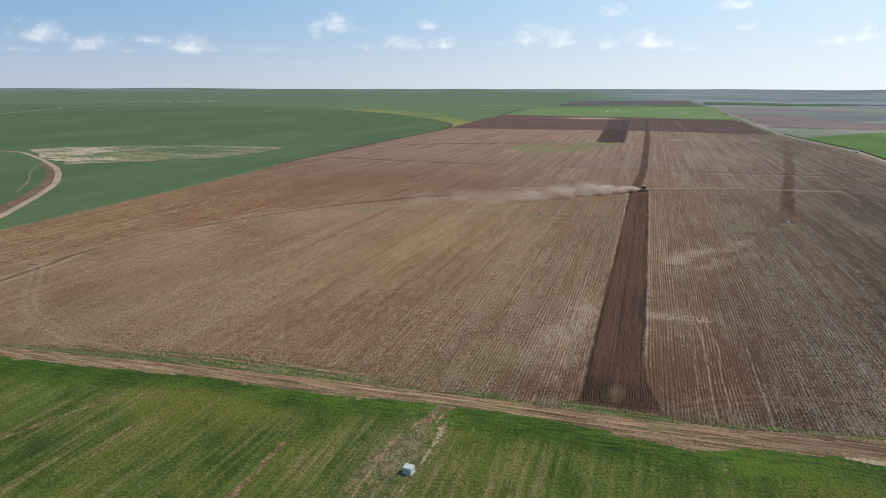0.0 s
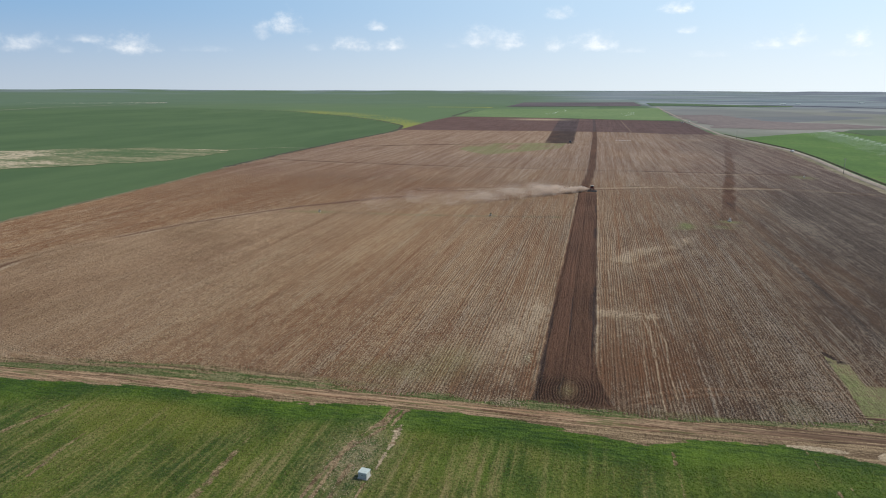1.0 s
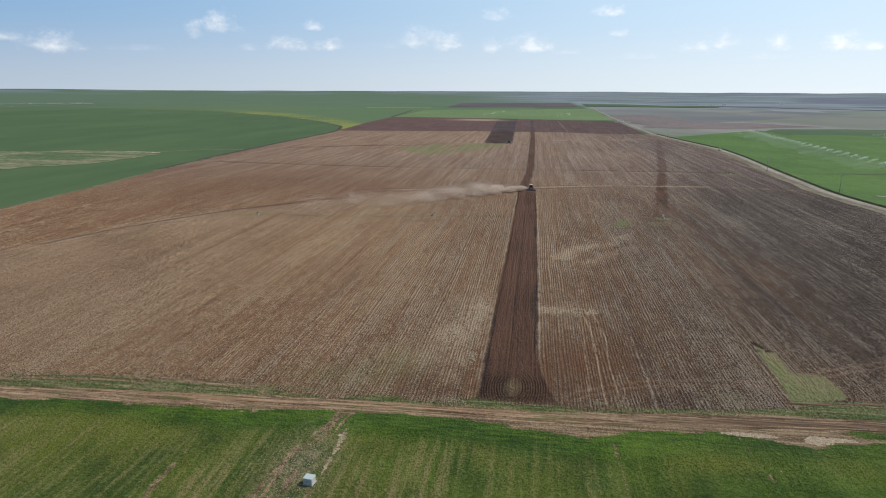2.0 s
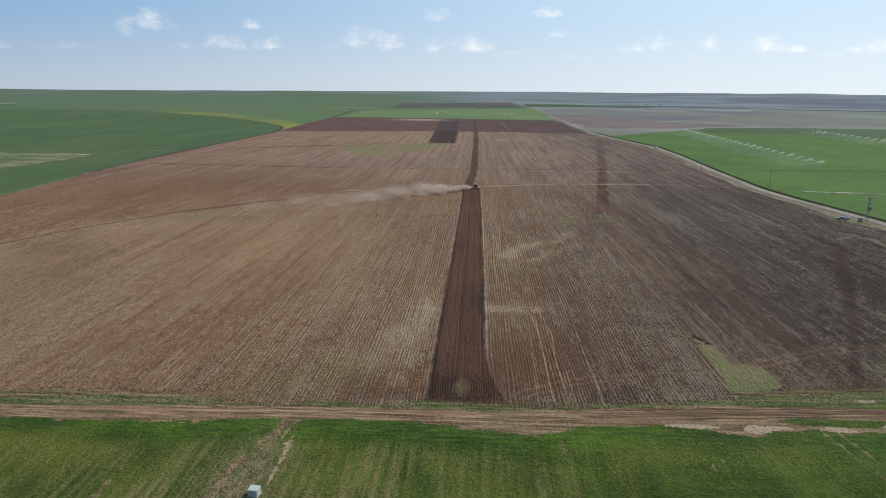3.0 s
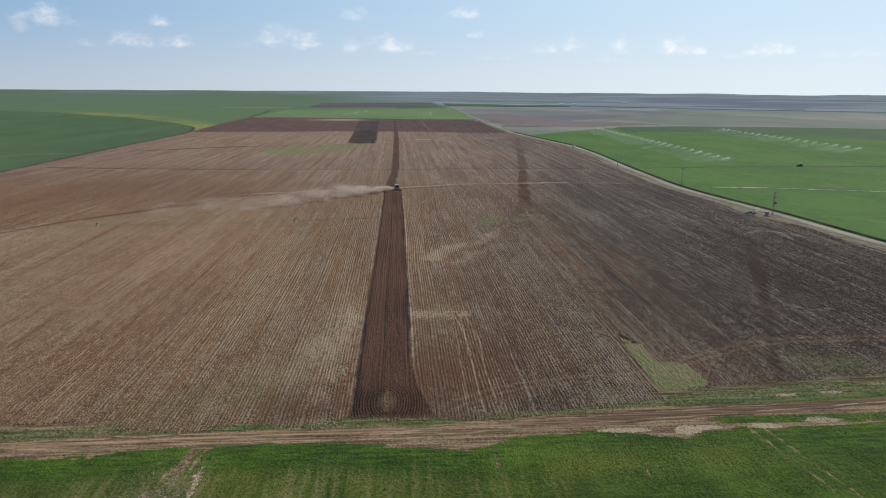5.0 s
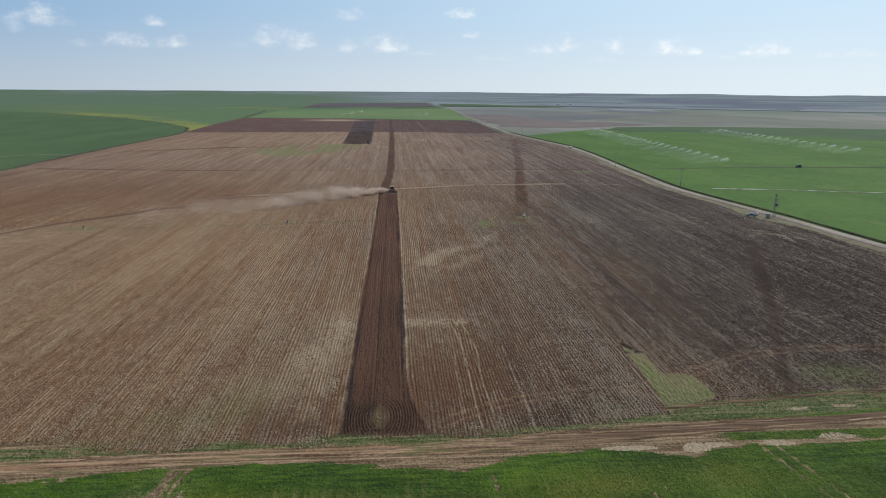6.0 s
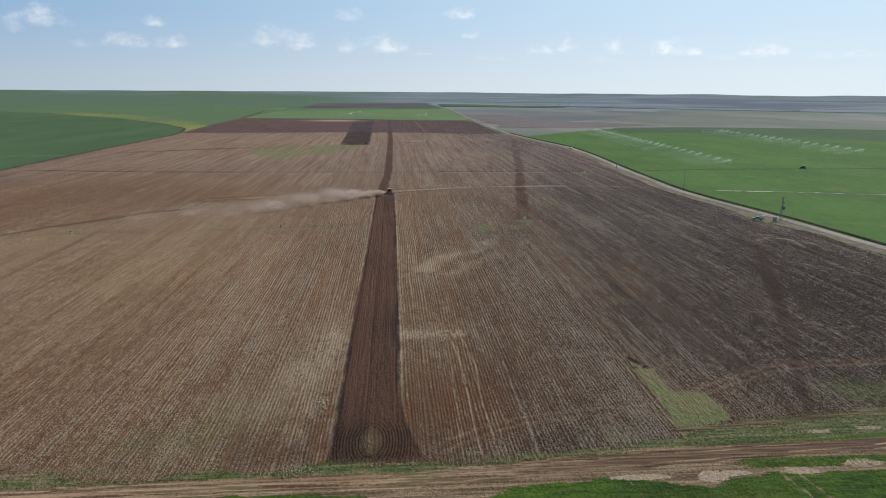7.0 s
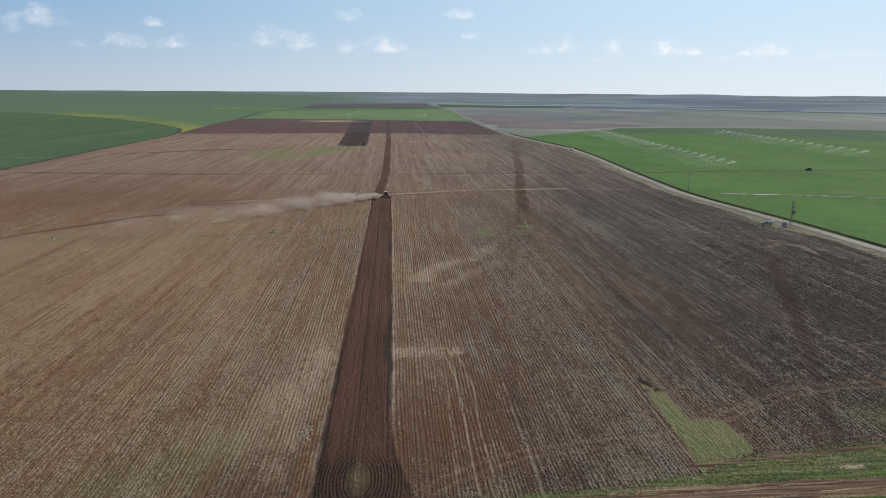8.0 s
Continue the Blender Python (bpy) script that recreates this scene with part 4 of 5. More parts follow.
dirt = step(my - crop + 1.0 * (n2 - 0.5) + 1.8 * (fbm(mx * 0.35, my * 1.5, 56, 3) - 0.5), -1.0, 0.9)
lane = away(mx, my, LANE)
n4 = fbm(mx * 0.06, my * 1.3, 54)
verge = step(lane + 1.6 * (n4 - 0.5), 1.5, 2.2) * (my > np.interp(mx, [p[0] for p in LANE], [p[1] for p in LANE]))
dirt = dirt * (1 - verge * (0.45 + 0.5 * step(0.6 * n2 + 0.7 * n4, 0.4, 0.8)))
dirt = dirt * (1 - 0.75 * step(mx, 36, 44) * step(my, 92.6, 93.6) * (1 - step(my, 96.2, 97.2)))
n5 = fbm(mx * 0.25, my * 1.5, 55)
island = 0.8 * step(mx, 40, 46) * step(my, 86.9, 87.5) * (1 - step(my, 89.2, 89.9))
dirt = dirt * (1 - island)
for line in ([(-24.3, 86), (-24.8, 83), (-25.3, 79.8)], [(-26.4, 86), (-26.6, 83), (-27.0, 79)], [(-25.4, 86), (-25.8, 83), (-26.3, 79.5)]):
    dirt = np.maximum(dirt, 0.95 * (1 - step(away(mx, my, line), 0.12, 0.42)))
scrape = away(mx, my, [(-24.1, 79.2), (-24.1, 76), (-23.9, 72.4), (-24.1, 68.8), (-24.3, 64), (-25.2, 58)]) * np.interp(my, [60, 68, 72, 76, 79], [2.6, 2.2, 1.9, 1.1, 0.62]) + 1.4 * (fbm(mx * 0.9, my * 0.6, 58, 3) - 0.4)
dirt = np.maximum(dirt, 0.75 * (1 - step(scrape, 0.2, 1.0)))
dirt = np.maximum(dirt, 0.25 * spot(mx, my, -27.0, 71, 3.6, 8.0))
for line in ([(-26.5, 81.5), (-28.6, 76.3), (-29.7, 70.7), (-30.3, 64.8), (-30.5, 60), (-30.5, 50)], [(-26.0, 79), (-28.2, 74.5), (-29.2, 71.8), (-29.2, 66), (-29.3, 60), (-29.2, 50)], [(-27.4, 69), (-27.2, 60), (-27.3, 52)]):
    dirt = np.maximum(dirt, (0.45 + 0.35 * step(n2, 0.35, 0.6)) * (1 - step(away(mx, my, line), 0.12, 0.6)))
for line, w in (([(-41.6, 77), (-42.3, 71.4), (-42.6, 66.2), (-42.3, 60), (-42.6, 50)], 1.0), ([(-65.4, 70), (-64.8, 65), (-64.0, 58)], 0.7), ([(-72, 77), (-79, 58), (-83, 46)], 0.8)):
    dirt = np.maximum(dirt, 0.55 * (1 - step(away(mx, my, line), w * 0.3, w * 1.3)) * step(n3, 0.3, 0.5))
dry = 0.35 + 0.9 * (n1 - 0.5) + 0.5 * spot(mx, my, -60, 60, 40, 14) + 0.45 * spot(mx, my, -14, 66, 12, 12) + 0.3 * step(n3, 0.5, 0.7) - 0.75 * (1 - step(crop - my, 3.5, 9)) + 1.3 * spot(mx, my, -27, 70, 4.5, 8)
dry = dry + 1.15 * (my > crop + 0.8) * (0.3 + n2)
dry = np.clip(dry + 0.6 * spot(mx, my, 5, 75, 2.5, 5) - 0.4 * step(mx, 6, 22), 0, 1)
lush = np.clip((1 - step(crop - my, 3, 8)) * 0.9 + 0.5 * (n1 - 0.45) + 0.55 * step(mx, 5, 25) + island, 0, 1)
wild = np.clip(verge * (0.75 + 0.6 * (n2 - 0.5)) * (1 - island) + 1.1 * spot(mx, my, -27.0, 71, 3.8, 8.0) * step(n2, 0.2, 0.45), 0, 1)
for line in ([(30.4, 87), (31.0, 79.5), (31.7, 72.2), (33, 55)], [(28.3, 87), (29.1, 79.9), (29.7, 72.7), (31, 55)], [(11.7, 81), (12.0, 73), (12.2, 60)], [(49, 87), (51, 76), (53, 64)], [(47, 87), (49, 76), (51, 64)]):
    dirt = np.maximum(dirt, (0.2 + 0.4 * step(fbm(mx * 0.3, my * 0.25, 60, 3), 0.35, 0.6)) * (1 - step(away(mx, my, line), 0.15, 0.5)))
headland = step(my - foot, -3.4, -2.2) * (1 - 0.8 * step(mx, -44, -30)) * step(fbm(mx * 0.05, my * 0.5, 59, 3), 0.2, 0.42)
dirt, wild = np.maximum(dirt, 0.75 * headland), wild * (1 - 0.5 * headland)
glow = 0.9 * spot(mx, my, -61, 76.5, 13, 3.5) + 0.8 * spot(mx, my, 24, 79, 6, 3) + 0.7 * spot(mx, my, 39, 80, 7, 3.5)
dry, lush = np.clip(dry + 0.55 * glow, 0, 1), np.clip(lush - 0.8 * glow, 0, 1)
wet = np.zeros_like(mx)
for cx, cy, rx, ry in ((38.7, 86, 1.6, 0.9), (41.5, 86.5, 1.8, 0.5), (50, 86.5, 2.2, 0.6), (58.9, 87.8, 2.5, 0.6), (58.4, 95.4, 1.8, 0.35), (65, 96, 2.2, 0.4), (46.8, 91.2, 1.4, 0.5), (52.9, 91.8, 1.6, 0.45), (65.1, 92.2, 1.8, 0.5), (72, 88.6, 2.5, 0.6), (30, 86.3, 3, 0.5)):
    wet = np.maximum(wet, spot(mx, my, cx, cy, rx * 1.4, ry * 1.5))
dirt = np.clip(dirt + 0.35 * (n5 - 0.5) * (dirt > 0.05) * (my > crop - 1), 0, 1)
wet = np.maximum(wet, (0.45 + 0.6 * fbm(mx * 1.3, my * 0.7, 57, 3)) * (1 - step(scrape, 0.0, 1.5)) * step(my, 65, 71))
wet = wet * step(n5 + wet * 0.5, 0.45, 0.75) * 1.1
mz = 0.04 + 0.12 * (n2 - 0.5) * (1 - dirt) + 0.1 * (1 - dirt) * lush
meadow_me = mesh_of("field_crop_near", np.stack([mx, my, mz], -1).reshape(-1, 3), grid_faces(*mx.shape), MEADOW, dirt=dirt, dry=dry, lush=lush, wet=wet, wild=wild, glow=glow, rim=step(my - crop, -2.5, -0.8))
tagged(new("field_crop_near", smooth(meadow_me)), "young green cereal crop with bare dry streaks beside a lane", "field", kind="structure")


def curve_points(points, gap):
    """Even steps along a soft line through the points."""
    p = np.asarray(points, float)
    s = np.concatenate([[0], np.cumsum(np.hypot(*np.diff(p, axis=0).T))])
    t = np.linspace(0, s[-1], max(3, int(s[-1] / gap)))
    line = np.stack([np.interp(t, s, p[:, 0]), np.interp(t, s, p[:, 1])], -1)
    for _ in range(max(6, min(90, int(150 / gap**2)))):
        line[1:-1] = (line[:-2] + 2 * line[1:-1] + line[2:]) / 4
    return line


def ribbon(name, points, width, z, material, label, category, gap=2.0, profile=None, ragged=0.25, seed=1):
    """A strip along a line, with a cross profile of (share of the half width, height)."""
    line = curve_points(points, gap)
    d = np.gradient(line, axis=0)
    side = np.stack([d[:, 1], -d[:, 0]], -1) / np.hypot(*d.T)[:, None]
    profile = profile or [(-1, -0.02), (-0.5, 0.02), (0, 0.04), (0.5, 0.02), (1, -0.02)]
    verts = []
    for k, (share, up) in enumerate(profile):
        rag = ragged * width * (fbm(np.arange(len(line)) * gap * 0.35, np.full(len(line), seed + (0.0 if share < 0 else 9.0)), seed, 3) - 0.5) * abs(share)
        off = side * (share * width / 2 + math.copysign(1, share) * rag)[:, None]
        xy = line + off
        verts.append(np.concatenate([xy, (z + up + rise(xy[:, 0], xy[:, 1]))[:, None]], 1))
    v = np.stack(verts, 1)
    me = mesh_of(name, v.reshape(-1, 3), grid_faces(*v.shape[:2]), material)
    return tagged(new(name, smooth(me)), label, category, kind="structure")


def parcel(name, points, z, material, label, ragged=3.0, gap=8.0, seed=1):
    """A field as one sheet with slightly uneven borders."""
    p = np.asarray(points + points[:1], float)
    s = np.concatenate([[0], np.cumsum(np.hypot(*np.diff(p, axis=0).T))])
    t = np.arange(0, s[-1], gap)
    x, y = np.interp(t, s, p[:, 0]), np.interp(t, s, p[:, 1])
    x = x + ragged * (fbm(t * 0.03, t * 0, seed, 3) - 0.5)
    y = y + ragged * (fbm(t * 0.03, t * 0 + 5, seed, 3) - 0.5)
    bm = bmesh.new()
    bm.faces.new([bm.verts.new((a, b, z + c)) for a, b, c in zip(x, y, rise(x, y))])
    bmesh.ops.triangulate(bm, faces=bm.faces[:])
    me = bpy.data.meshes.new(name)
    bm.to_mesh(me)
    bm.free()
    me.materials.append(material)
    return tagged(new(name, me), label, "field", kind="structure")


# lane and roads
RUTS = [(-1, -0.07), (-0.8, 0.03), (-0.62, -0.05), (-0.45, -0.05), (-0.25, 0.05), (0, 0.07), (0.25, 0.05), (0.45, -0.05), (0.62, -0.05), (0.8, 0.03), (1, -0.07)]
ribbon("dirt_lane", LANE, 3.4, 0.085, LANE_EARTH, "rutted brown dirt lane between crop and ploughland", "lane", 0.6, RUTS, 0.3, 3)
ribbon("lane_branch", [(38, 96.6), (46, 97.6), (60, 99.4), (78, 101), (120, 105)], 2.4, 0.1, LANE_EARTH, "side lane of bare brown earth along the ploughland", "lane", 0.6, RUTS, 0.5, 5)
ribbon("gravel_road", EAST_ROAD, 4.4, 0.3, ROAD_GRAVEL, "pale gravel road along the edge of the fields", "road", 4.0, [(-1, -0.32), (-0.82, 0.0), (-0.4, 0.03), (0, 0.06), (0.4, 0.03), (0.82, 0.0), (1, -0.32)], 0.1, 7)
ribbon("road_bank", [(x + 4.6, y + 1.5) for x, y in EAST_ROAD[:-3]], 1.5, 0.22, DITCH_GRASS, "dark earth bank beside the gravel road", "bank", 3.0, [(-1, -0.3), (-0.4, 0.25), (0, 0.4), (0.4, 0.25), (1, -0.3)], 0.3, 8)
ribbon("road_verge", [(x - 5.0, y) for x, y in EAST_ROAD[:-3]], 8.5, 0.0, VERGE, "dry grassy verge of the gravel road", "verge", 3.0, None, 0.4, 9)
ribbon("west_track", [(-560, 366), (-445, 366), (-426, 366), (-368, 330), (-324, 299), (-299, 277), (-270, 248), (-244, 213), (-215, 170), (-195, 130), (-170, 60)], 3.2, 0.1, TRACK_SAND, "pale sandy track that bends through green fields", "track", 1.5, None, 0.14, 12)
ribbon("west_track_bank", [(-352, 314), (-326, 296.2), (-301.5, 274.5), (-273, 245.5), (-247.3, 210), (-218, 166.5), (-198, 128)], 4.6, 0.05, RED_EARTH, "strip of bare reddish earth beside a sandy track", "bank", 1.5, None, 0.15, 13)
ribbon("field_margin", [(p[0] - 1.2, p[1]) for p in WEST_EDGE[:6]], 3.0, 0.08, EDGE_GRASS, "rough grassy margin of the ploughed field", "verge", 3.0, None, 0.9, 51)
ribbon("field_boundary", [(p[0] - 2.0, p[1]) for p in WEST_EDGE[4:9]] + [(-243, 829), (-315, 955), (-424, 1097), (-635, 1313), (-800, 1400)], 3.6, 0.1, BANK, "dark grassy bank round a large green field", "bank", 3.0, None, 0.9, 14)
ribbon("far_west_road", [(-1100, 700), (-1050, 860), (-1197, 1125), (-1292, 1385), (-1320, 1740), (-1395, 1987)], 7, 0.1, ROAD_GRAVEL, "far pale dirt road across green fields", "road", 12.0, None, 0.2, 15)

# parcels of land
FALLOW_EDGE = [(-442, 390), (-384, 437), (-321, 460), (-268, 457), (-262, 420), (-264, 388), (-290, 352), (-327, 310), (-391, 345)]
fx, fy = np.meshgrid(np.arange(-450, -255, 0.9), np.arange(300, 468, 0.9))
frayed = inside(fx + 16 * (fbm(fx * 0.05, fy * 0.05, 21) - 0.5) + 5 * (fbm(fx * 0.3, fy * 0.3, 22) - 0.5), fy + 16 * (fbm(fx * 0.05, fy * 0.05, 23) - 0.5), FALLOW_EDGE)
barren = np.clip(1.1 * spot(fx, fy, -405, 380, 45, 42) + 0.8 * spot(fx, fy, -345, 335, 30, 22) + 0.5 * spot(fx, fy, -275, 450, 30, 8) + 0.25, 0, 1)
sward = spot(fx, fy, -330, 415, 38, 22)
fallow = mesh_of("field_fallow", np.stack([fx, fy, 0.03 + 0.1 * fbm(fx * 0.2, fy * 0.2, 24)], -1).reshape(-1, 3), grid_faces(*fx.shape, frayed), FALLOW, barren=barren, sward=sward)
tagged(new("field_fallow", smooth(fallow)), "dry yellowish fallow strip between green crops", "field", kind="structure")
ribbon("pale_wheelmark", [(-352, 313), (-318, 276), (-291, 252), (-264, 221)], 1.0, 0.03, STUBBLE, "faint pale wheelmark through green crop", "track", 2.0, None, 0.9, 41)
ribbon("grass_strip", [(-275, 455), (-262, 470), (-250, 487), (-217, 489)], 3.0, 0.03, STUBBLE, "thin strip of dry grass across green crop", "verge", 3.0, None, 0.8, 42)
parcel("field_irrigated", [(153, 90), (149, 206), (145, 250), (139, 300), (138.5, 330), (144, 425), (150, 500), (152, 580), (138, 700), (142, 712), (249, 838), (271, 846), (274, 783), (331, 784), (384, 756), (450, 703), (484, 648), (900, 423), (900, 60)], 0.05, CROP_EAST, "bright green irrigated crop beside a gravel road", 5, 8, 22)
parcel("field_deep_green", [(273, 780), (331, 781), (384, 753), (450, 700), (482, 646), (900, 420), (1500, 500), (1400, 800), (647, 862), (586, 885), (478, 904), (386, 911), (293, 889), (272, 848)], 0.12, CROP_DEEP, "darker green crop beyond an irrigated field", 3, 8, 22)
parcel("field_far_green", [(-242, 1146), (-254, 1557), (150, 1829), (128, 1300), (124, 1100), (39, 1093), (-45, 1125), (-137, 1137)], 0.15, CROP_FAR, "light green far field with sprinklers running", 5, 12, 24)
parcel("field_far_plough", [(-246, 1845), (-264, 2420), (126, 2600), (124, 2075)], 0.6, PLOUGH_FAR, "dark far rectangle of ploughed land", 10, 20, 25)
parcel("field_far_strip", [(150, 2080), (250, 2100), (420, 2030), (530, 2075), (560, 2190), (430, 2240), (300, 2430), (160, 2480)], 0.9, CROP_DEEP, "narrow dark green far crop strip", 10, 20, 27)
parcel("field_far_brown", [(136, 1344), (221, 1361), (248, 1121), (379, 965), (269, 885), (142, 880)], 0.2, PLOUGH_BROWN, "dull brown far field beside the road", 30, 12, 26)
ribbon("flowering_strip", [(-440, 1735), (-360, 1760), (-270, 1757)], 26, 0.3, RAPE, "thin yellow flowering strip between far green fields", "crop", 8.0, None, 0.5, 35)
ribbon("corner_hedge", [(-247, 1150), (-262, 1330), (-284, 1545)], 4.5, 0.3, BANK, "dark overgrown bank running on from the field corner", "bank", 5.0, None, 0.9, 36)
ribbon("ditch_hook", [(262, 852), (272, 842), (274, 800), (275, 776)], 3.0, 0.25, BANK, "short dark overgrown ditch at a field corner", "ditch", 4.0, None, 0.6, 37)
ribbon("irrigation_ditch", [(148, 400), (196, 407.5), (295, 410), (500, 415)], 2.4, 0.15, BANK, "dark narrow ditch across green crop", "ditch", 4.0, None, 0.4, 31)
ribbon("channel_bank", [(150, 317), (180, 313.4), (220, 302.9), (330, 278.4)], 2.2, 0.08, DITCH_GRASS, "dark grassy bank of a shallow channel", "bank", 2.0, None, 0.6, 34)
ribbon("water_channel", [(152, 318.6), (180, 315), (220, 304.5), (330, 280)], 1.3, 0.12, WATER, "shallow water lying in a pale channel", "channel", 1.5, None, 1.2, 32)
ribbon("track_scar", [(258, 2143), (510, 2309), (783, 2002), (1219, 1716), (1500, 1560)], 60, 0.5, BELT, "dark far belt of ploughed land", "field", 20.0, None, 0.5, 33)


# ---- building blocks for things ----
def part(name, bm, material, parent=None, label="", flat=True):
    me = bpy.data.meshes.new(name)
    bm.to_mesh(me)
    bm.free()
    me.materials.append(material)
    ob = new(name, me)
    if not flat:
        smooth(me)
    if parent:
        ob.parent = parent
    if label:
        ob["label"] = label
    return ob


def block(size, at=(0, 0, 0), turn=0.0, bevel=0.0, taper=1.0, bm=None):
    bm = bm or bmesh.new()
    made = bmesh.ops.create_cube(bm, size=1.0)["verts"]
    for v in made:
        k = taper if v.co.z > 0 else 1.0
        v.co = Vector((v.co.x * size[0] * k, v.co.y * size[1] * k, v.co.z * size[2]))
    if bevel:
        edges = list({e for v in made for e in v.link_edges})
        made = list({v for v in made} | set(bmesh.ops.bevel(bm, geom=edges, offset=bevel, segments=2, affect="EDGES")["verts"]))
    m = Matrix.Translation(at) @ Matrix.Rotation(radians(turn), 4, "Z")
    for v in made:
        if v.is_valid:
            v.co = m @ v.co
    return bm


def rod(a, b, r, r2=None, sides=8, bm=None):
    bm = bm or bmesh.new()
    a, b = Vector(a), Vector(b)
    m = Matrix.Translation((a + b) / 2) @ (b - a).to_track_quat("Z", "Y").to_matrix().to_4x4()
    bmesh.ops.create_cone(bm, cap_ends=True, segments=sides, radius1=r, radius2=r if r2 is None else r2, depth=(b - a).length, matrix=m)
    return bm


def slab(outline, width, bm=None, bevel=0.03):
    """A side view in y and z, as wide as given along x."""
    bm = bm or bmesh.new()
    f = bm.faces.new([bm.verts.new((-width / 2, y, z)) for y, z in outline])
    out = bmesh.ops.extrude_face_region(bm, geom=[f])
    for v in out["geom"]:
        if isinstance(v, bmesh.types.BMVert):
            v.co.x += width
    bmesh.ops.recalc_face_normals(bm, faces=bm.faces[:])
    if bevel:
        bmesh.ops.bevel(bm, geom=bm.edges[:], offset=bevel, segments=1, affect="EDGES")
    return bm


def thing(name, x, y, z=0.0, turn=0.0, label="", category="", group=""):
    ob = new(name)
    ob.empty_display_size = 0.2
    ob.matrix_basis = pose(x, y, z, 0, 0, turn)
    return tagged(ob, label, category, group)


def wheel(parent, x, y, r, wide, rim_material):
    ty = part("tyre_wheel", rod((x - wide / 2, y, r), (x + wide / 2, y, r), r, sides=24), RUBBER, parent, flat=False)
    part("rim", rod((x - wide / 2 - 0.02, y, r), (x + wide / 2 + 0.02, y, r), r * 0.55, sides=16), rim_material, ty)
    part("hub", rod((x - wide / 2 - 0.05, y, r), (x + wide / 2 + 0.05, y, r), r * 0.18, sides=10), GREY, ty)
    return ty


# ---- tractor and harrow ----
def make_tractor(x, y, turn, paint, roof, label, size=1.0):
    t = thing("tractor", x, y, 0.06, turn, label, "tractor")
    t.scale = (size,) * 3
    part("hood", slab([(0.35, 0.95), (2.35, 0.95), (2.45, 1.2), (2.4, 1.6), (0.35, 1.75)], 0.85, bevel=0.06), paint, t)
    part("chassis", block((0.6, 3.6, 0.5), (0, 0.5, 0.75), bevel=0.04), GREY, t)
    cab = part("cab", slab([(-1.15, 1.0), (0.4, 1.0), (0.5, 1.7), (0.35, 2.55), (-1.05, 2.55), (-1.25, 1.6)], 1.5, bevel=0.05), paint, t)
    part("windscreen", block((1.3, 0.03, 0.85), (0, 0.5, 2.05), bevel=0.01), GLASS, cab)
    part("rear_window", block((1.3, 0.03, 0.85), (0, -1.22, 2.05), bevel=0.01), GLASS, cab)
    for s in (-1, 1):
        part("side_window", block((0.03, 1.2, 0.9), (s * 0.765, -0.35, 2.05), bevel=0.01), GLASS, cab)
        part("fender", slab([(-1.75, 1.1), (-1.55, 1.65), (-0.9, 1.85), (-0.2, 1.7), (-0.1, 1.55), (-0.9, 1.72), (-1.45, 1.5)], 0.55, bevel=0.0), paint, t).location.x = s * 0.95
        part("headlamp", block((0.2, 0.05, 0.14), (s * 0.28, 2.46, 1.35), bevel=0.015), WHITE, t)
        wheel(t, s * 0.95, -0.85, 0.85, 0.5, roof)
        wheel(t, s * 0.85, 1.75, 0.55, 0.36, roof)
    part("roof", block((1.6, 1.6, 0.14), (0, -0.35, 2.62), bevel=0.05), roof, t, "pale cab roof")
    part("exhaust", rod((0.34, 1.1, 1.6), (0.34, 1.1, 2.7), 0.05), RUST, t)
    part("front_weight", block((0.7, 0.3, 0.35), (0, 2.65, 0.75), bevel=0.04), GREY, t)
    part("hitch", rod((0, -1.2, 0.5), (0, -2.0, 0.45), 0.06), GREY, t)
    return t


make_tractor(-1.0, 313.0, 0, RED, WHITE, "dark red tractor with a pale cab roof pulling a harrow", 0.85)
make_tractor(251.7, 409.2, 80, GREEN, WHITE, "dark green tractor standing by a ditch in green crop", 0.75)

make_tractor(-22.9, 597.0, 170, BLUE, BLUE, "dark tractor standing at the edge of freshly turned soil", 0.75)

harrow = thing("disc_harrow", -1.0, 308.0, 0.04, 0, "rusty disc harrow working the brown soil behind a tractor", "harrow")
part("drawbar", rod((0, 3.2, 0.5), (0, 0.9, 0.6), 0.07), RUST, harrow)
for s in (-1, 1):
    part("frame_beam", block((0.1, 2.4, 0.12), (s * 0.9, 0.0, 0.75), bevel=0.01), RUST, harrow)
for k, (yy, tilt) in enumerate(((0.8, 8), (-0.9, -8))):
    gang = part("disc_gang", block((4.1, 0.12, 0.12), (0, yy, 0.75), tilt, 0.01), RUST, harrow)
    for i in range(14):
        xx = -1.95 + i * 0.3
        part("disc", rod((xx, yy + xx * math.tan(radians(tilt)) - 0.02, 0.3), (xx + 0.03, yy + xx * math.tan(radians(tilt)) + 0.02, 0.3), 0.32, sides=14), GREY, gang)
for s in (-1, 1):
    wheel(harrow, s * 0.6, -0.05, 0.36, 0.22, GREY)


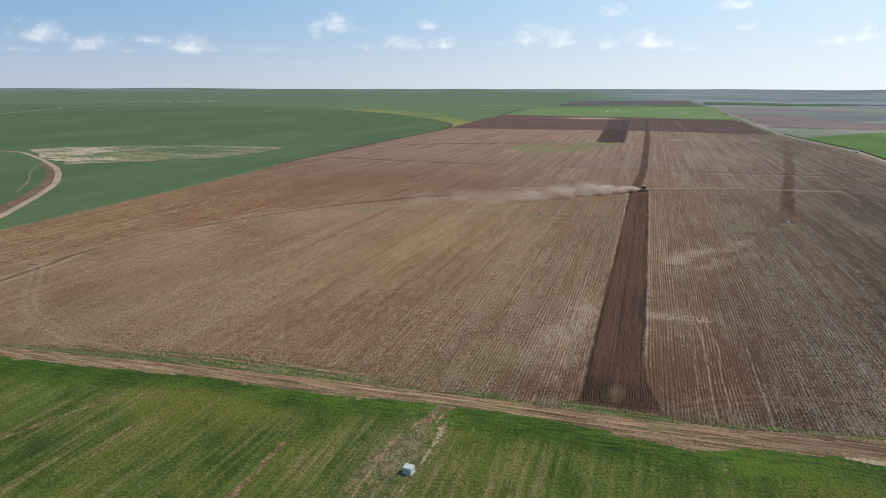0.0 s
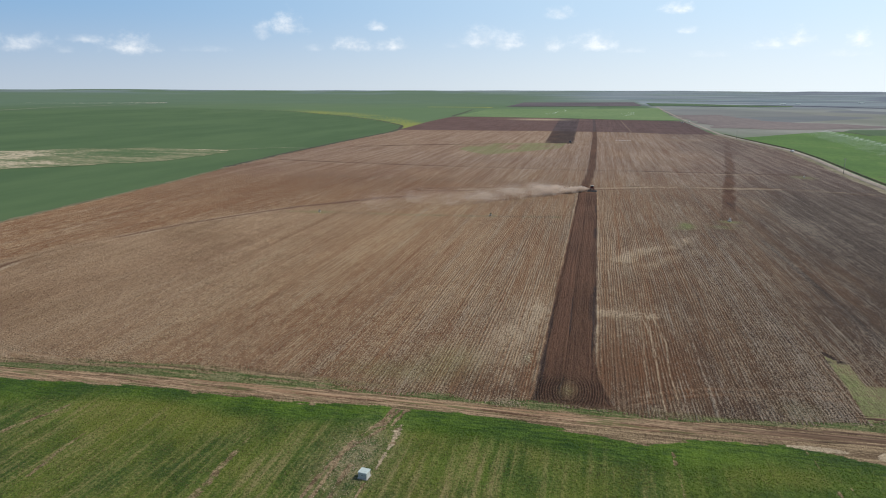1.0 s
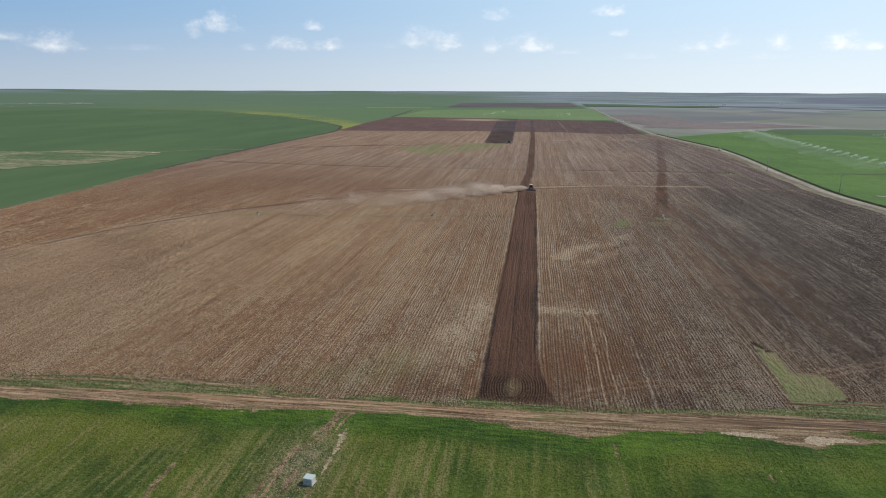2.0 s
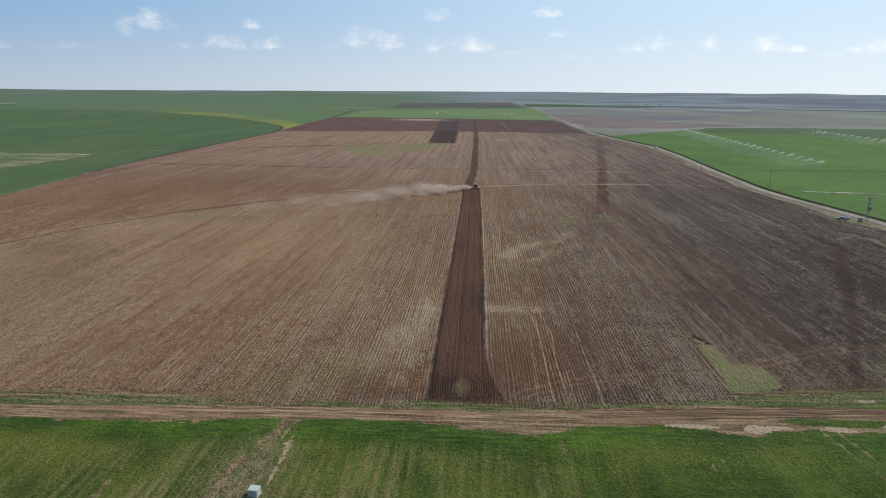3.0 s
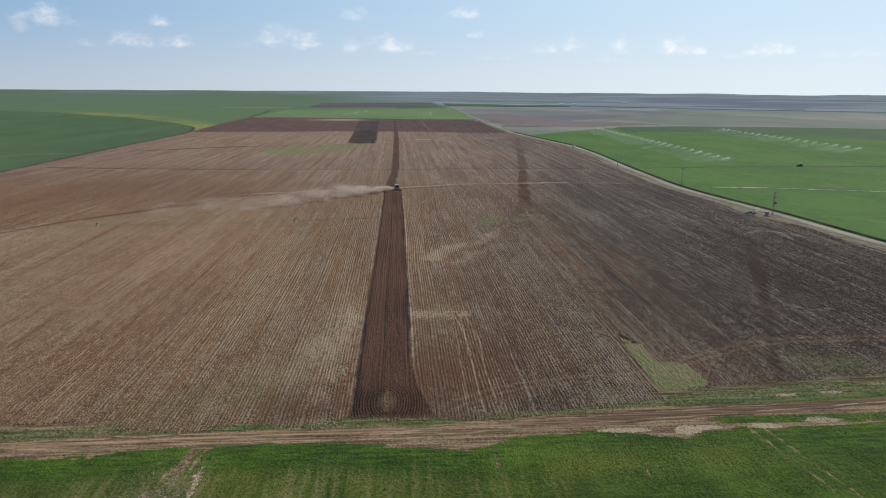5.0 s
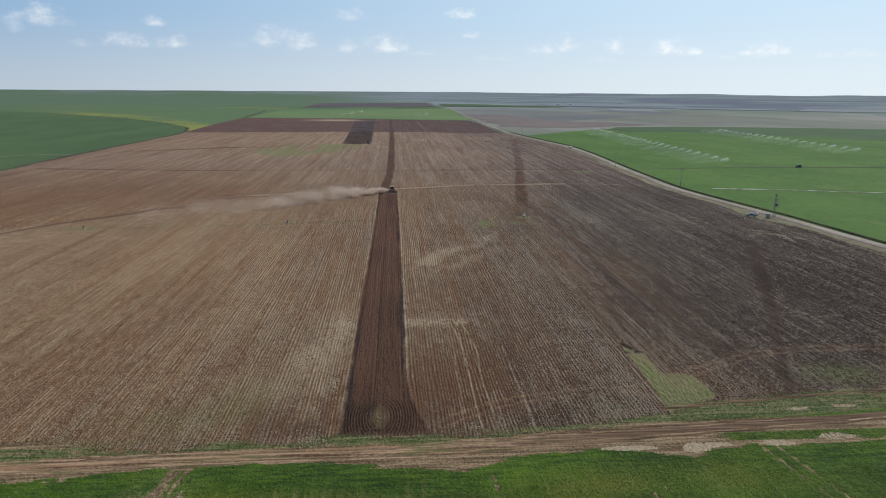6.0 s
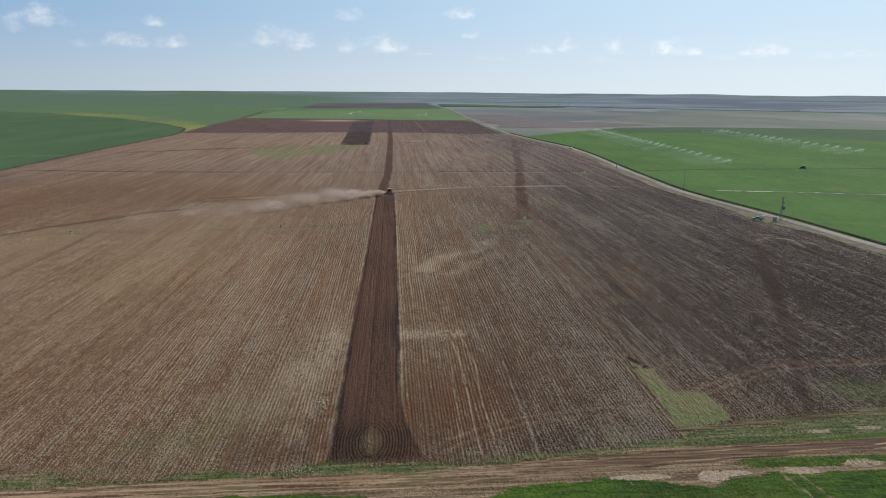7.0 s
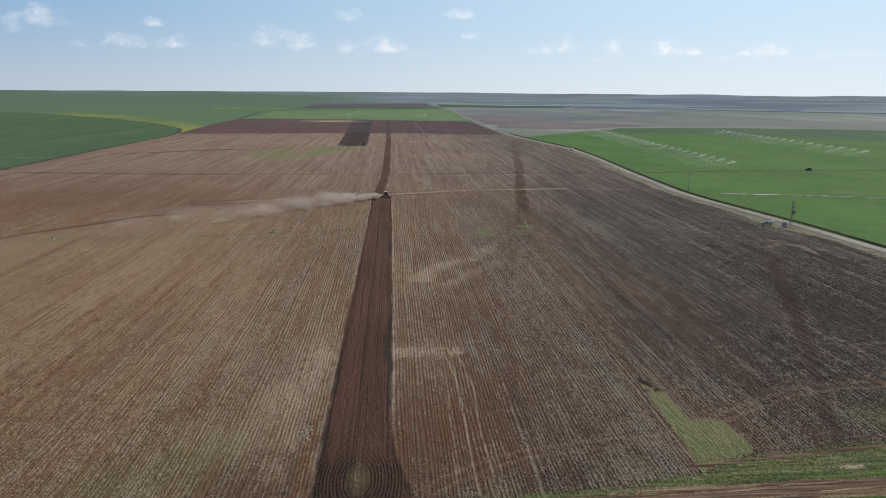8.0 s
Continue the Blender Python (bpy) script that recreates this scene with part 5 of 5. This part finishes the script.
# ---- cars and trucks ----
def make_car(name, x, y, turn, paint, label, category, pickup=False, group=""):
    c = thing(name, x, y, 0.3 + float(rise(np.float64(x), np.float64(y))) if abs(x) < 700 else float(rise(np.float64(x), np.float64(y))) + 0.15, turn, label, category, group)
    c.scale = (0.75,) * 3 if pickup else (0.88,) * 3
    if pickup:
        outline = [(-2.5, 0.45), (2.4, 0.45), (2.5, 0.7), (2.4, 0.98), (1.15, 1.08), (0.45, 1.68), (-0.75, 1.7), (-0.85, 1.05), (-2.5, 1.05)]
    else:
        outline = [(-2.2, 0.4), (2.1, 0.4), (2.2, 0.65), (2.1, 0.92), (1.05, 1.0), (0.4, 1.5), (-1.5, 1.52), (-2.15, 1.05)]
    body = part("body", slab(outline, 1.75, bevel=0.05), paint, c)
    part("windscreen", block((1.5, 0.03, 0.62), (0, 0, 0), bevel=0.01), GLASS, body).matrix_basis = pose(0, 0.82, 1.38, -48 if pickup else -52)
    for s in (-1, 1):
        part("side_window", block((0.03, 1.0 if pickup else 1.7, 0.42), (s * 0.88, -0.15 if pickup else -0.5, 1.32), bevel=0.01), GLASS, body)
        part("headlight", block((0.35, 0.05, 0.16), (s * 0.6, 2.47 if pickup else 2.17, 0.75), bevel=0.015), WHITE, c)
        part("tail_light", block((0.2, 0.05, 0.25), (s * 0.72, -2.5 if pickup else -2.2, 0.85), bevel=0.015), RED, c)
        for yy in (1.5, -1.5):
            wheel(c, s * 0.8, yy, 0.36, 0.24, GREY)
    part("bumper", block((1.75, 0.14, 0.2), (0, 2.5 if pickup else 2.2, 0.5), bevel=0.03), GREY, c)
    if pickup:
        part("cargo_bed", block((1.4, 1.5, 0.04), (0, -1.65, 1.08), bevel=0.005), RUBBER, c)
    return c


make_car("pickup_truck", 131.8, 244.6, 62, GREY, "grey pickup truck parked on bare earth by the road", "truck", True)
make_car("van", 144.2, 551.3, 3, WHITE, "white car standing on the pale gravel road", "car")
make_car("car", 127.5, 1027.0, 20, WHITE, "small white car parked near the field corner", "car")
make_car("car", 116.0, 1008.0, 80, WHITE, "small white car parked near the field corner", "car")
make_car("truck", -1340, 1908, -38, WHITE, "white vehicle far off raising dust on a dirt road", "truck", True)
make_car("car", -1222, 1156, 20, WHITE, "white car far off on a dirt road", "car")


# ---- poles ----
def make_pole(x, y, label, switch=False):
    p = thing("utility_pole", x, y, 0.02, 4, label, "pole", "poles along the gravel road")
    h = 8.8
    if switch:
        for sx in (-1, 1):
            for sy in (-1, 1):
                part("leg", rod((sx * 0.38, sy * 0.38, 0), (sx * 0.12, sy * 0.12, h), 0.05, 0.035, 6), GREY, p)
        for k in range(9):
            z0, z1 = k * h / 9, (k + 1) * h / 9
            w0, w1 = 0.38 - 0.26 * k / 9, 0.38 - 0.26 * (k + 1) / 9
            bm = rod((-w0, -w0, z0), (w1, -w1, z1), 0.022, sides=5)
            rod((w0, w0, z0), (-w1, w1, z1), 0.022, sides=5, bm=bm)
            rod((-w0, w0, z0), (-w1, -w1, z1), 0.022, sides=5, bm=bm)
            rod((w0, -w0, z0), (w1, w1, z1), 0.022, sides=5, bm=bm)
            part("brace", bm, GREY, p)
        tank = part("transformer", block((0.95, 0.7, 1.0), (0, -0.65, 4.9), bevel=0.06), GREY, p, "grey transformer tank")
        for k in range(5):
            part("cooling_fin", block((0.03, 0.14, 0.8), (-0.36 + k * 0.18, -1.06, 4.9), bevel=0.005), GREY, tank)
        for k in range(3):
            part("bushing", rod((-0.3 + k * 0.3, -0.65, 5.4), (-0.3 + k * 0.3, -0.65, 5.75), 0.05, 0.03, 8), CONCRETE, tank)
        part("platform", block((1.5, 1.3, 0.1), (0, -0.55, 4.3), bevel=0.01), GREY, p)
        part("fuse_board", block((1.1, 0.25, 0.6), (0, -0.3, 6.7), bevel=0.03), GREY, p)
    else:
        part("shaft", rod((0, 0, 0), (0, 0, h), 0.16, 0.09, 10), CONCRETE, p, flat=False)
    arm = part("crossarm", block((2.0, 0.12, 0.14), (0, 0, h - 0.35), bevel=0.01), GREY, p)
    for sx in (-0.9, 0, 0.9):
        part("insulator", rod((sx, 0, h - 0.28), (sx, 0, h + 0.05), 0.06, 0.035, 8), CONCRETE, arm)
    for sx in (-1, 1):
        part("strut", rod((sx * 0.7, 0, h - 0.4), (0, 0, h - 1.1), 0.025, sides=6), GREY, p)
    return p


make_pole(139.9, 243.6, "grey lattice power pole with a transformer beside the road", True)
for px_, py_ in ((139.2, 324.5), (134.6, 409.5), (130.0, 689.5)):
    make_pole(px_, py_, "slim grey concrete power pole with a crossarm")

kiosk = thing("switch_cabinet", 137.8, 243.8, 0.1, 8, "pale grey switch cabinet beside a lattice power pole", "cabinet")
kiosk.scale = (0.8, 0.8, 0.8)
part("body", block((1.5, 0.9, 1.5), (0, 0, 0.85), bevel=0.04), CONCRETE, kiosk)
part("plinth", block((1.7, 1.1, 0.15), (0, 0, 0.07), bevel=0.02), CONCRETE, kiosk)
part("roof", block((1.7, 1.1, 0.08), (0, 0, 1.64), bevel=0.02), GREY, kiosk)
for s in (-1, 1):
    d = part("door", block((0.66, 0.04, 1.3), (s * 0.35, -0.46, 0.85), bevel=0.01), GREY, kiosk)
    part("handle", block((0.04, 0.05, 0.16), (s * 0.08, -0.49, 0.9), bevel=0.01), RUBBER, d)
tank = thing("water_tank", 135.2, 247.4, 0.1, 5, "white plastic water tank standing beside a parked truck", "tank")
part("body", block((1.2, 1.2, 1.1), (0, 0, 0.7), bevel=0.12), WHITE, tank)
part("cap", rod((0, 0, 1.25), (0, 0, 1.36), 0.2, sides=14), BLUE, tank)
part("pallet", block((1.3, 1.3, 0.14), (0, 0, 0.08), bevel=0.02), RUST, tank)

# ---- steel box in the green crop ----
box = thing("control_box", -24.8, 66.9, 0.05, -7, "pale teal steel control box on trampled stony earth", "box")
part("body", block((1.12, 1.06, 0.74), (0, 0, 0.43), bevel=0.03), PALE_STEEL, box, "pale grey steel body")
lid = part("lid", block((1.2, 1.14, 0.09), (0, 0, 0.84), bevel=0.03), TEAL, box, "pale teal lid with worn paint")
part("plinth", block((1.3, 1.24, 0.12), (0, 0, 0.04), bevel=0.02), CONCRETE, box)
for s in (-1, 1):
    dd = part("door", block((0.52, 0.03, 0.6), (s * 0.27, -0.54, 0.43), bevel=0.008), PALE_STEEL, box)
    part("latch", block((0.05, 0.04, 0.12), (s * 0.06, -0.56, 0.52), bevel=0.008), RUBBER, dd)
    part("hinge", rod((s * 0.42, 0.58, 0.84), (s * 0.24, 0.58, 0.84), 0.025, sides=8), GREY, lid)


# ---- hydrants ----
def make_hydrant(x, y, size, label, cap):
    hy = thing("hydrant", x, y, 0.05, 20, label, "hydrant", "irrigation hydrants in the field")
    part("ring", rod((0, 0, 0), (0, 0, 0.45 * size), 0.6 * size, 0.58 * size, 14), CONCRETE, hy)
    pipe = part("standpipe", rod((0, 0, 0.3 * size), (0, 0, 1.1 * size), 0.14 * size, sides=10), cap, hy)
    part("outlet", rod((0, 0, 0.85 * size), (0.5 * size, 0, 0.85 * size), 0.11 * size, sides=10), cap, pipe)
    part("hand_wheel", rod((0, 0, 1.14 * size), (0, 0, 1.2 * size), 0.22 * size, sides=14), GREY, pipe)
    part("flange", rod((0.48 * size, 0, 0.85 * size), (0.54 * size, 0, 0.85 * size), 0.18 * size, sides=12), GREY, pipe)


make_hydrant(47.2, 247.3, 1.1, "white irrigation hydrant in dark soil with weeds", WHITE)
make_hydrant(-36.6, 238.3, 0.8, "small green irrigation hydrant among straw rows", GREEN)
make_hydrant(-100.5, 230.1, 0.8, "small green irrigation hydrant among straw rows", GREEN)
make_hydrant(108.7, 387.5, 0.9, "pale irrigation hydrant in a weedy spot of dark soil", WHITE)


for k in range(6):
    sack = thing("sack", 17.5 + 2.4 * k, 631.5 + 0.8 * k, 0.1, 20 * k, "white filled sack lying in a row on the soil", "sack", "sacks in a row")
    part("bag", block((1.1, 0.8, 0.6), (0, 0, 0.3), 0, 0.2, 0.8), WHITE, sack)
    part("neck", rod((0, 0, 0.52), (0, 0, 0.72), 0.1, 0.16, 10), WHITE, sack)


# ---- scattered pieces ----
def soup(name, centres, sizes, material, label, category, flatten=0.7, stretch=(1, 1), kind="stuff", parent=None):
    """Small four-sided lumps."""
    n = len(centres)
    base = np.array([(1, 0, -0.4), (-0.5, 0.87, -0.4), (-0.5, -0.87, -0.4), (0, 0, 0.9)])
    a = np.random.rand(n) * 2 * math.pi
    shape = base[None] * (0.6 + 0.8 * np.random.rand(n, 4, 3))
    ca, sa = np.cos(a)[:, None], np.sin(a)[:, None]
    x = shape[..., 0] * ca - shape[..., 1] * sa
    y = shape[..., 0] * sa + shape[..., 1] * ca
    v = np.stack([x * stretch[0], y * stretch[1], shape[..., 2] * flatten], -1) * np.asarray(sizes)[:, None, None] + np.asarray(centres)[:, None]
    f = np.array([(0, 1, 3), (1, 2, 3), (2, 0, 3), (0, 2, 1)])[None] + 4 * np.arange(n)[:, None, None]
    ob = new(name, mesh_of(name, v.reshape(-1, 3), f.reshape(-1, 3), material))
    if parent:
        ob.parent = parent
        return tagged(ob, label, kind=kind)
    return tagged(ob, label, category, kind=kind)


def blades(name, x, y, z, tall, wide, material, label, per=3):
    """Tufts of thin upright blades."""
    n = len(x) * per
    x, y, z, tall = (np.repeat(q, per) for q in (x, y, z, tall))
    a = np.random.rand(n) * 2 * math.pi
    lean = (np.random.rand(n, 2) - 0.5) * tall[:, None] * 1.2
    px, py = x + (np.random.rand(n) - 0.5) * wide * 4, y + (np.random.rand(n) - 0.5) * wide * 4
    dx, dy = np.cos(a) * wide / 2, np.sin(a) * wide / 2
    v = np.stack([np.stack([px - dx, py - dy, z], -1), np.stack([px + dx, py + dy, z], -1), np.stack([px + lean[:, 0], py + lean[:, 1], z + tall], -1)], 1)
    return tagged(new(name, mesh_of(name, v.reshape(-1, 3), np.arange(3 * n).reshape(-1, 3), material)), label, "grass", kind="stuff")


rng = np.random.default_rng(7)


def sample(field, x, y):
    """Nearest value of a layer of the near crop."""
    i = np.clip(np.searchsorted(CROP_COLS, x), 0, len(CROP_COLS) - 1)
    f = np.interp(x, FOOT_X, FOOT_Y) + 0.7
    j = 9 + np.round(np.clip((y - CROP_START) / (f - CROP_START), 0, 1) ** (1 / 0.8) * (CROP_ROWS - 1)).astype(int)
    return field[j, i]


gx_, gy_ = rng.uniform(-112, 82, 210000), rng.uniform(44, 101, 210000)
ok = (gy_ < np.interp(gx_, CROP_X, CROP_Y) + 0.5) & (rng.random(210000) > 1.15 * sample(dirt, gx_, gy_)) & (rng.random(210000) > 0.8 * sample(dry, gx_, gy_)) & (away(gx_, gy_, LANE) > 1.7)
gx_, gy_ = gx_[ok], gy_[ok]
blades("grass", gx_, gy_, np.full(len(gx_), 0.06), 0.06 + 0.1 * rng.random(len(gx_)) * (0.4 + sample(lush, gx_, gy_)), 0.06, BLADE, "dense green blades of young cereal crop and verge grass")
gx_, gy_ = rng.uniform(-112, 82, 45000), rng.uniform(46, 101, 45000)
ok = (gy_ < np.interp(gx_, FOOT_X, FOOT_Y) + 1.0) & (rng.random(45000) < (0.15 + sample(dry, gx_, gy_)) * (1 - 0.9 * sample(dirt, gx_, gy_))) & (away(gx_, gy_, LANE) > 1.5)
blades("dry_grass", gx_[ok], gy_[ok], np.full(ok.sum(), 0.06), 0.08 + 0.12 * rng.random(ok.sum()), 0.06, SERE, "thin dry yellowish stalks among young crop")

gx_, gy_ = rng.uniform(-112, 82, 90000), rng.uniform(76, 101, 90000)
ok = (gy_ < np.interp(gx_, FOOT_X, FOOT_Y) + 1.0) & (gy_ > np.interp(gx_, CROP_X, CROP_Y) + 0.4) & (rng.random(90000) > 0.25 + 0.9 * sample(dirt, gx_, gy_)) & (away(gx_, gy_, LANE) > 1.6)
blades("verge_grass", gx_[ok], gy_[ok], np.full(ok.sum(), 0.06), 0.10 + 0.2 * rng.random(ok.sum()), 0.07, ROUGH, "rough grey-green grass on the verge of the lane")

n = 150000
t = rng.random(n) ** 2.1
sy_ = 90 + t * 150
sx_ = rng.uniform(-1, 1, n) * (60 + 0.75 * sy_) - 15
sx_ = np.round((sx_ + 0.2) / 0.53) * 0.53 + rng.normal(0, 0.22, n)
vals, sz_ = soil_at(sx_, sy_)
ok = (rng.random(n) < 0.75 * vals["straw"] + 0.1) & (vals["till"] < 0.3) & (sy_ > np.interp(sx_, FOOT_X, FOOT_Y) + 0.5) & (sx_ > -190) & (sx_ < 128) & (vals["green"] < 0.9)
soup("straw_litter", np.stack([sx_, sy_, sz_ + 0.015], -1)[ok], 0.04 + 0.08 * rng.random(ok.sum()), STRAW, "pale straw and stubble lying in rows on brown soil", "straw", 0.5, (0.8, 1.2))
n = 110000
sy_ = 90 + rng.random(n) ** 1.5 * 75
sx_ = rng.uniform(-1, 1, n) * (35 + 0.7 * sy_) - 12
vals, sz_ = soil_at(sx_, sy_)
ok = (sy_ > np.interp(sx_, FOOT_X, FOOT_Y) + 0.3) & (sx_ > -190) & (sx_ < 128) & (vals["green"] < 0.9)
soup("soil_clods", np.stack([sx_, sy_, sz_ + 0.01], -1)[ok], 0.04 + 0.11 * rng.random(ok.sum()) ** 2, CLOD, "loose brown clods strewn over the worked soil", "soil")


def heap(x, y, rx, ry, count, size, label, high=0.25):
    c = np.stack([rng.normal(x, rx, count), rng.normal(y, ry, count), 0.08 + rng.random(count) * high], -1)
    soup("rubble_heap", c, size * (0.4 + rng.random(count)), STONE, label, "rubble")


heap(-10.8, 90.0, 1.1, 0.7, 200, 0.13, "heap of pale stones and rubble at the field edge", 0.3)
heap(10.8, 92.6, 0.6, 0.5, 90, 0.11, "few pale stones at the field edge")
heap(-27.5, 95.5, 1.0, 1.6, 60, 0.1, "pale stones picked from the soil")
heap(-27.2, 70.5, 1.9, 4.8, 1000, 0.075, "pale stones strewn round a steel box", 0.06)
heap(-9.5, 106.8, 0.4, 1.2, 130, 0.15, "small pile of pale stones in the field", 0.3)
heap(31.5, 96.0, 2.0, 0.8, 60, 0.1, "pale stones near the field edge")


# ---- dust and water in the air ----
def motes(name, centres, sizes, material, label, category, parent=None):
    """Loose three-cornered flecks, turned every way."""
    n = len(centres)
    v = rng.normal(0, 1, (n, 3, 3))
    v = v / np.linalg.norm(v, axis=-1, keepdims=True) * np.asarray(sizes)[:, None, None] + np.asarray(centres)[:, None]
    v[..., 2] = np.maximum(v[..., 2], 0.05)
    ob = new(name, mesh_of(name, v.reshape(-1, 3), np.arange(3 * n).reshape(-1, 3), material))
    if parent:
        ob.parent = parent
    return tagged(ob, label, category, kind="stuff")


def plume(name, x, y, n, reach_x, reach_y, spread, high, size, label, base=0.5, puffs=130, fall=1.5):
    """Puffs that widen and thin out as the wind takes them away from their source."""
    s = rng.random(puffs) ** 1.2
    cx = x + reach_x * s + rng.normal(0, 0.6, puffs)
    cy = y + reach_y * s + rng.normal(0, 1, puffs) * (0.3 + 0.6 * spread * s)
    cz = base + (0.8 + high * np.sqrt(s)) * rng.random(puffs)
    rad = 0.5 + (0.38 * spread) * s**0.8 * (0.3 + 1.2 * rng.random(puffs))
    share = np.exp(-fall * s) * (0.08 + rng.random(puffs) ** 5)
    pick = rng.choice(puffs, n, p=share / share.sum())
    c = np.stack([rng.normal(cx[pick], rad[pick] * 1.3), rng.normal(cy[pick], rad[pick] * 0.8), np.abs(rng.normal(cz[pick], rad[pick] * 0.5)) + 0.1], -1)
    return motes(name, c, size * (0.5 + rng.random(n)) * (1.1 - 0.65 * s[pick]), DUST, label, "dust")


plume("dust_plume", -4.4, 306.5, 250000, -84, -80, 9.0, 6.0, 0.07, "tan dust blown sideways from a working harrow", fall=1.2)
plume("dust_trail", -1343, 1904, 30000, -240, -290, 3.0, 3.0, 0.16, "pale dust trail behind a far vehicle", puffs=600, fall=1.2)


def make_sprinkler(x, y, turn, label, count=300, size=0.07, group="sprinklers in the irrigated crop"):
    s = thing("sprinkler", x, y, 0.05 + float(rise(np.float64(x), np.float64(y))), turn, label, "sprinkler", group)
    part("riser", rod((0, 0, 0), (0, 0, 1.6), 0.05, sides=8), GREY, s)
    head = part("head", rod((0, 0.1, 1.6), (0, -0.1, 1.75), 0.09, 0.06, 8), GREY, s)
    part("nozzle", rod((0, -0.05, 1.72), (0, -0.45, 1.95), 0.04, 0.025, 8), RUST, head)
    part("foot", block((0.5, 0.5, 0.08), (0, 0, 0.03), bevel=0.01), GREY, s)
    u = rng.random(count // 2) ** 0.6
    jet = np.stack([5.0 * u + rng.normal(0, 0.1 + 0.25 * u), -2.0 * u + rng.normal(0, 0.1 + 0.4 * u), 1.9 + 3.2 * u - 1.2 * u * u + rng.normal(0, 0.1 + 0.25 * u)], -1)
    d = rng.random(count * 2) ** 1.3
    mist = np.stack([5.0 - 24 * d + rng.normal(0, 1.0, 2 * count), -2.0 - 5 * d + rng.normal(0, 1.2 + 2 * d), 3.4 - 2.2 * d + rng.normal(0, 0.8, 2 * count)], -1)
    c = np.concatenate([jet, mist])
    big = np.concatenate([np.full(len(jet), 1.5), np.ones(len(mist))])
    c[:, 2] = np.maximum(c[:, 2], 0.1)
    motes("spray", c, big * size * (0.5 + rng.random(len(c))), SPRAY, "white water spray", "", s)


for k in range(24):
    f = k / 23
    make_sprinkler(232.0 - 23 * f, 787 - 359 * f, rng.uniform(-22, 18), "running sprinkler with white spray over green crop", int(rng.uniform(700, 1500)))
for k in range(18):
    f = k / 17
    make_sprinkler(378 - 22 * f, 778 - 268 * f, rng.uniform(-22, 18), "running sprinkler with white spray over green crop", int(rng.uniform(700, 1500)))
for px_, py_ in ((-82, 1290), (-70, 1420), (56, 1240), (60, 1330)):
    make_sprinkler(px_, py_, rng.uniform(-15, 15), "far sprinkler with faint white spray over light green field", 300, 0.12, "far sprinklers")


# ---- far sheds ----
def make_shed(x, y, turn, long):
    sh = thing("farm_shed", x, y, float(rise(np.float64(x), np.float64(y))) + 0.2, turn, "low far farm shed with a pale metal roof", "shed", "far farm sheds")
    part("wall", block((long, 14, 4.5), (0, 0, 2.2), bevel=0.1), WHITE, sh)
    sh.scale = (0.45, 0.45, 0.45)
    part("roof", slab([(-7.6, 4.5), (7.6, 4.5), (0, 7.2)], long + 1, bevel=0.1), TEAL, sh)
    for k in range(4):
        part("door", block((4, 0.3, 3.4), ((k - 1.5) * long / 4.5, -7.1, 1.7), bevel=0.05), GREY, sh)


for x, y, long in ((590, 2430, 34), (640, 2448, 30), (885, 2620, 36)):
    make_shed(x, y, -12, long)
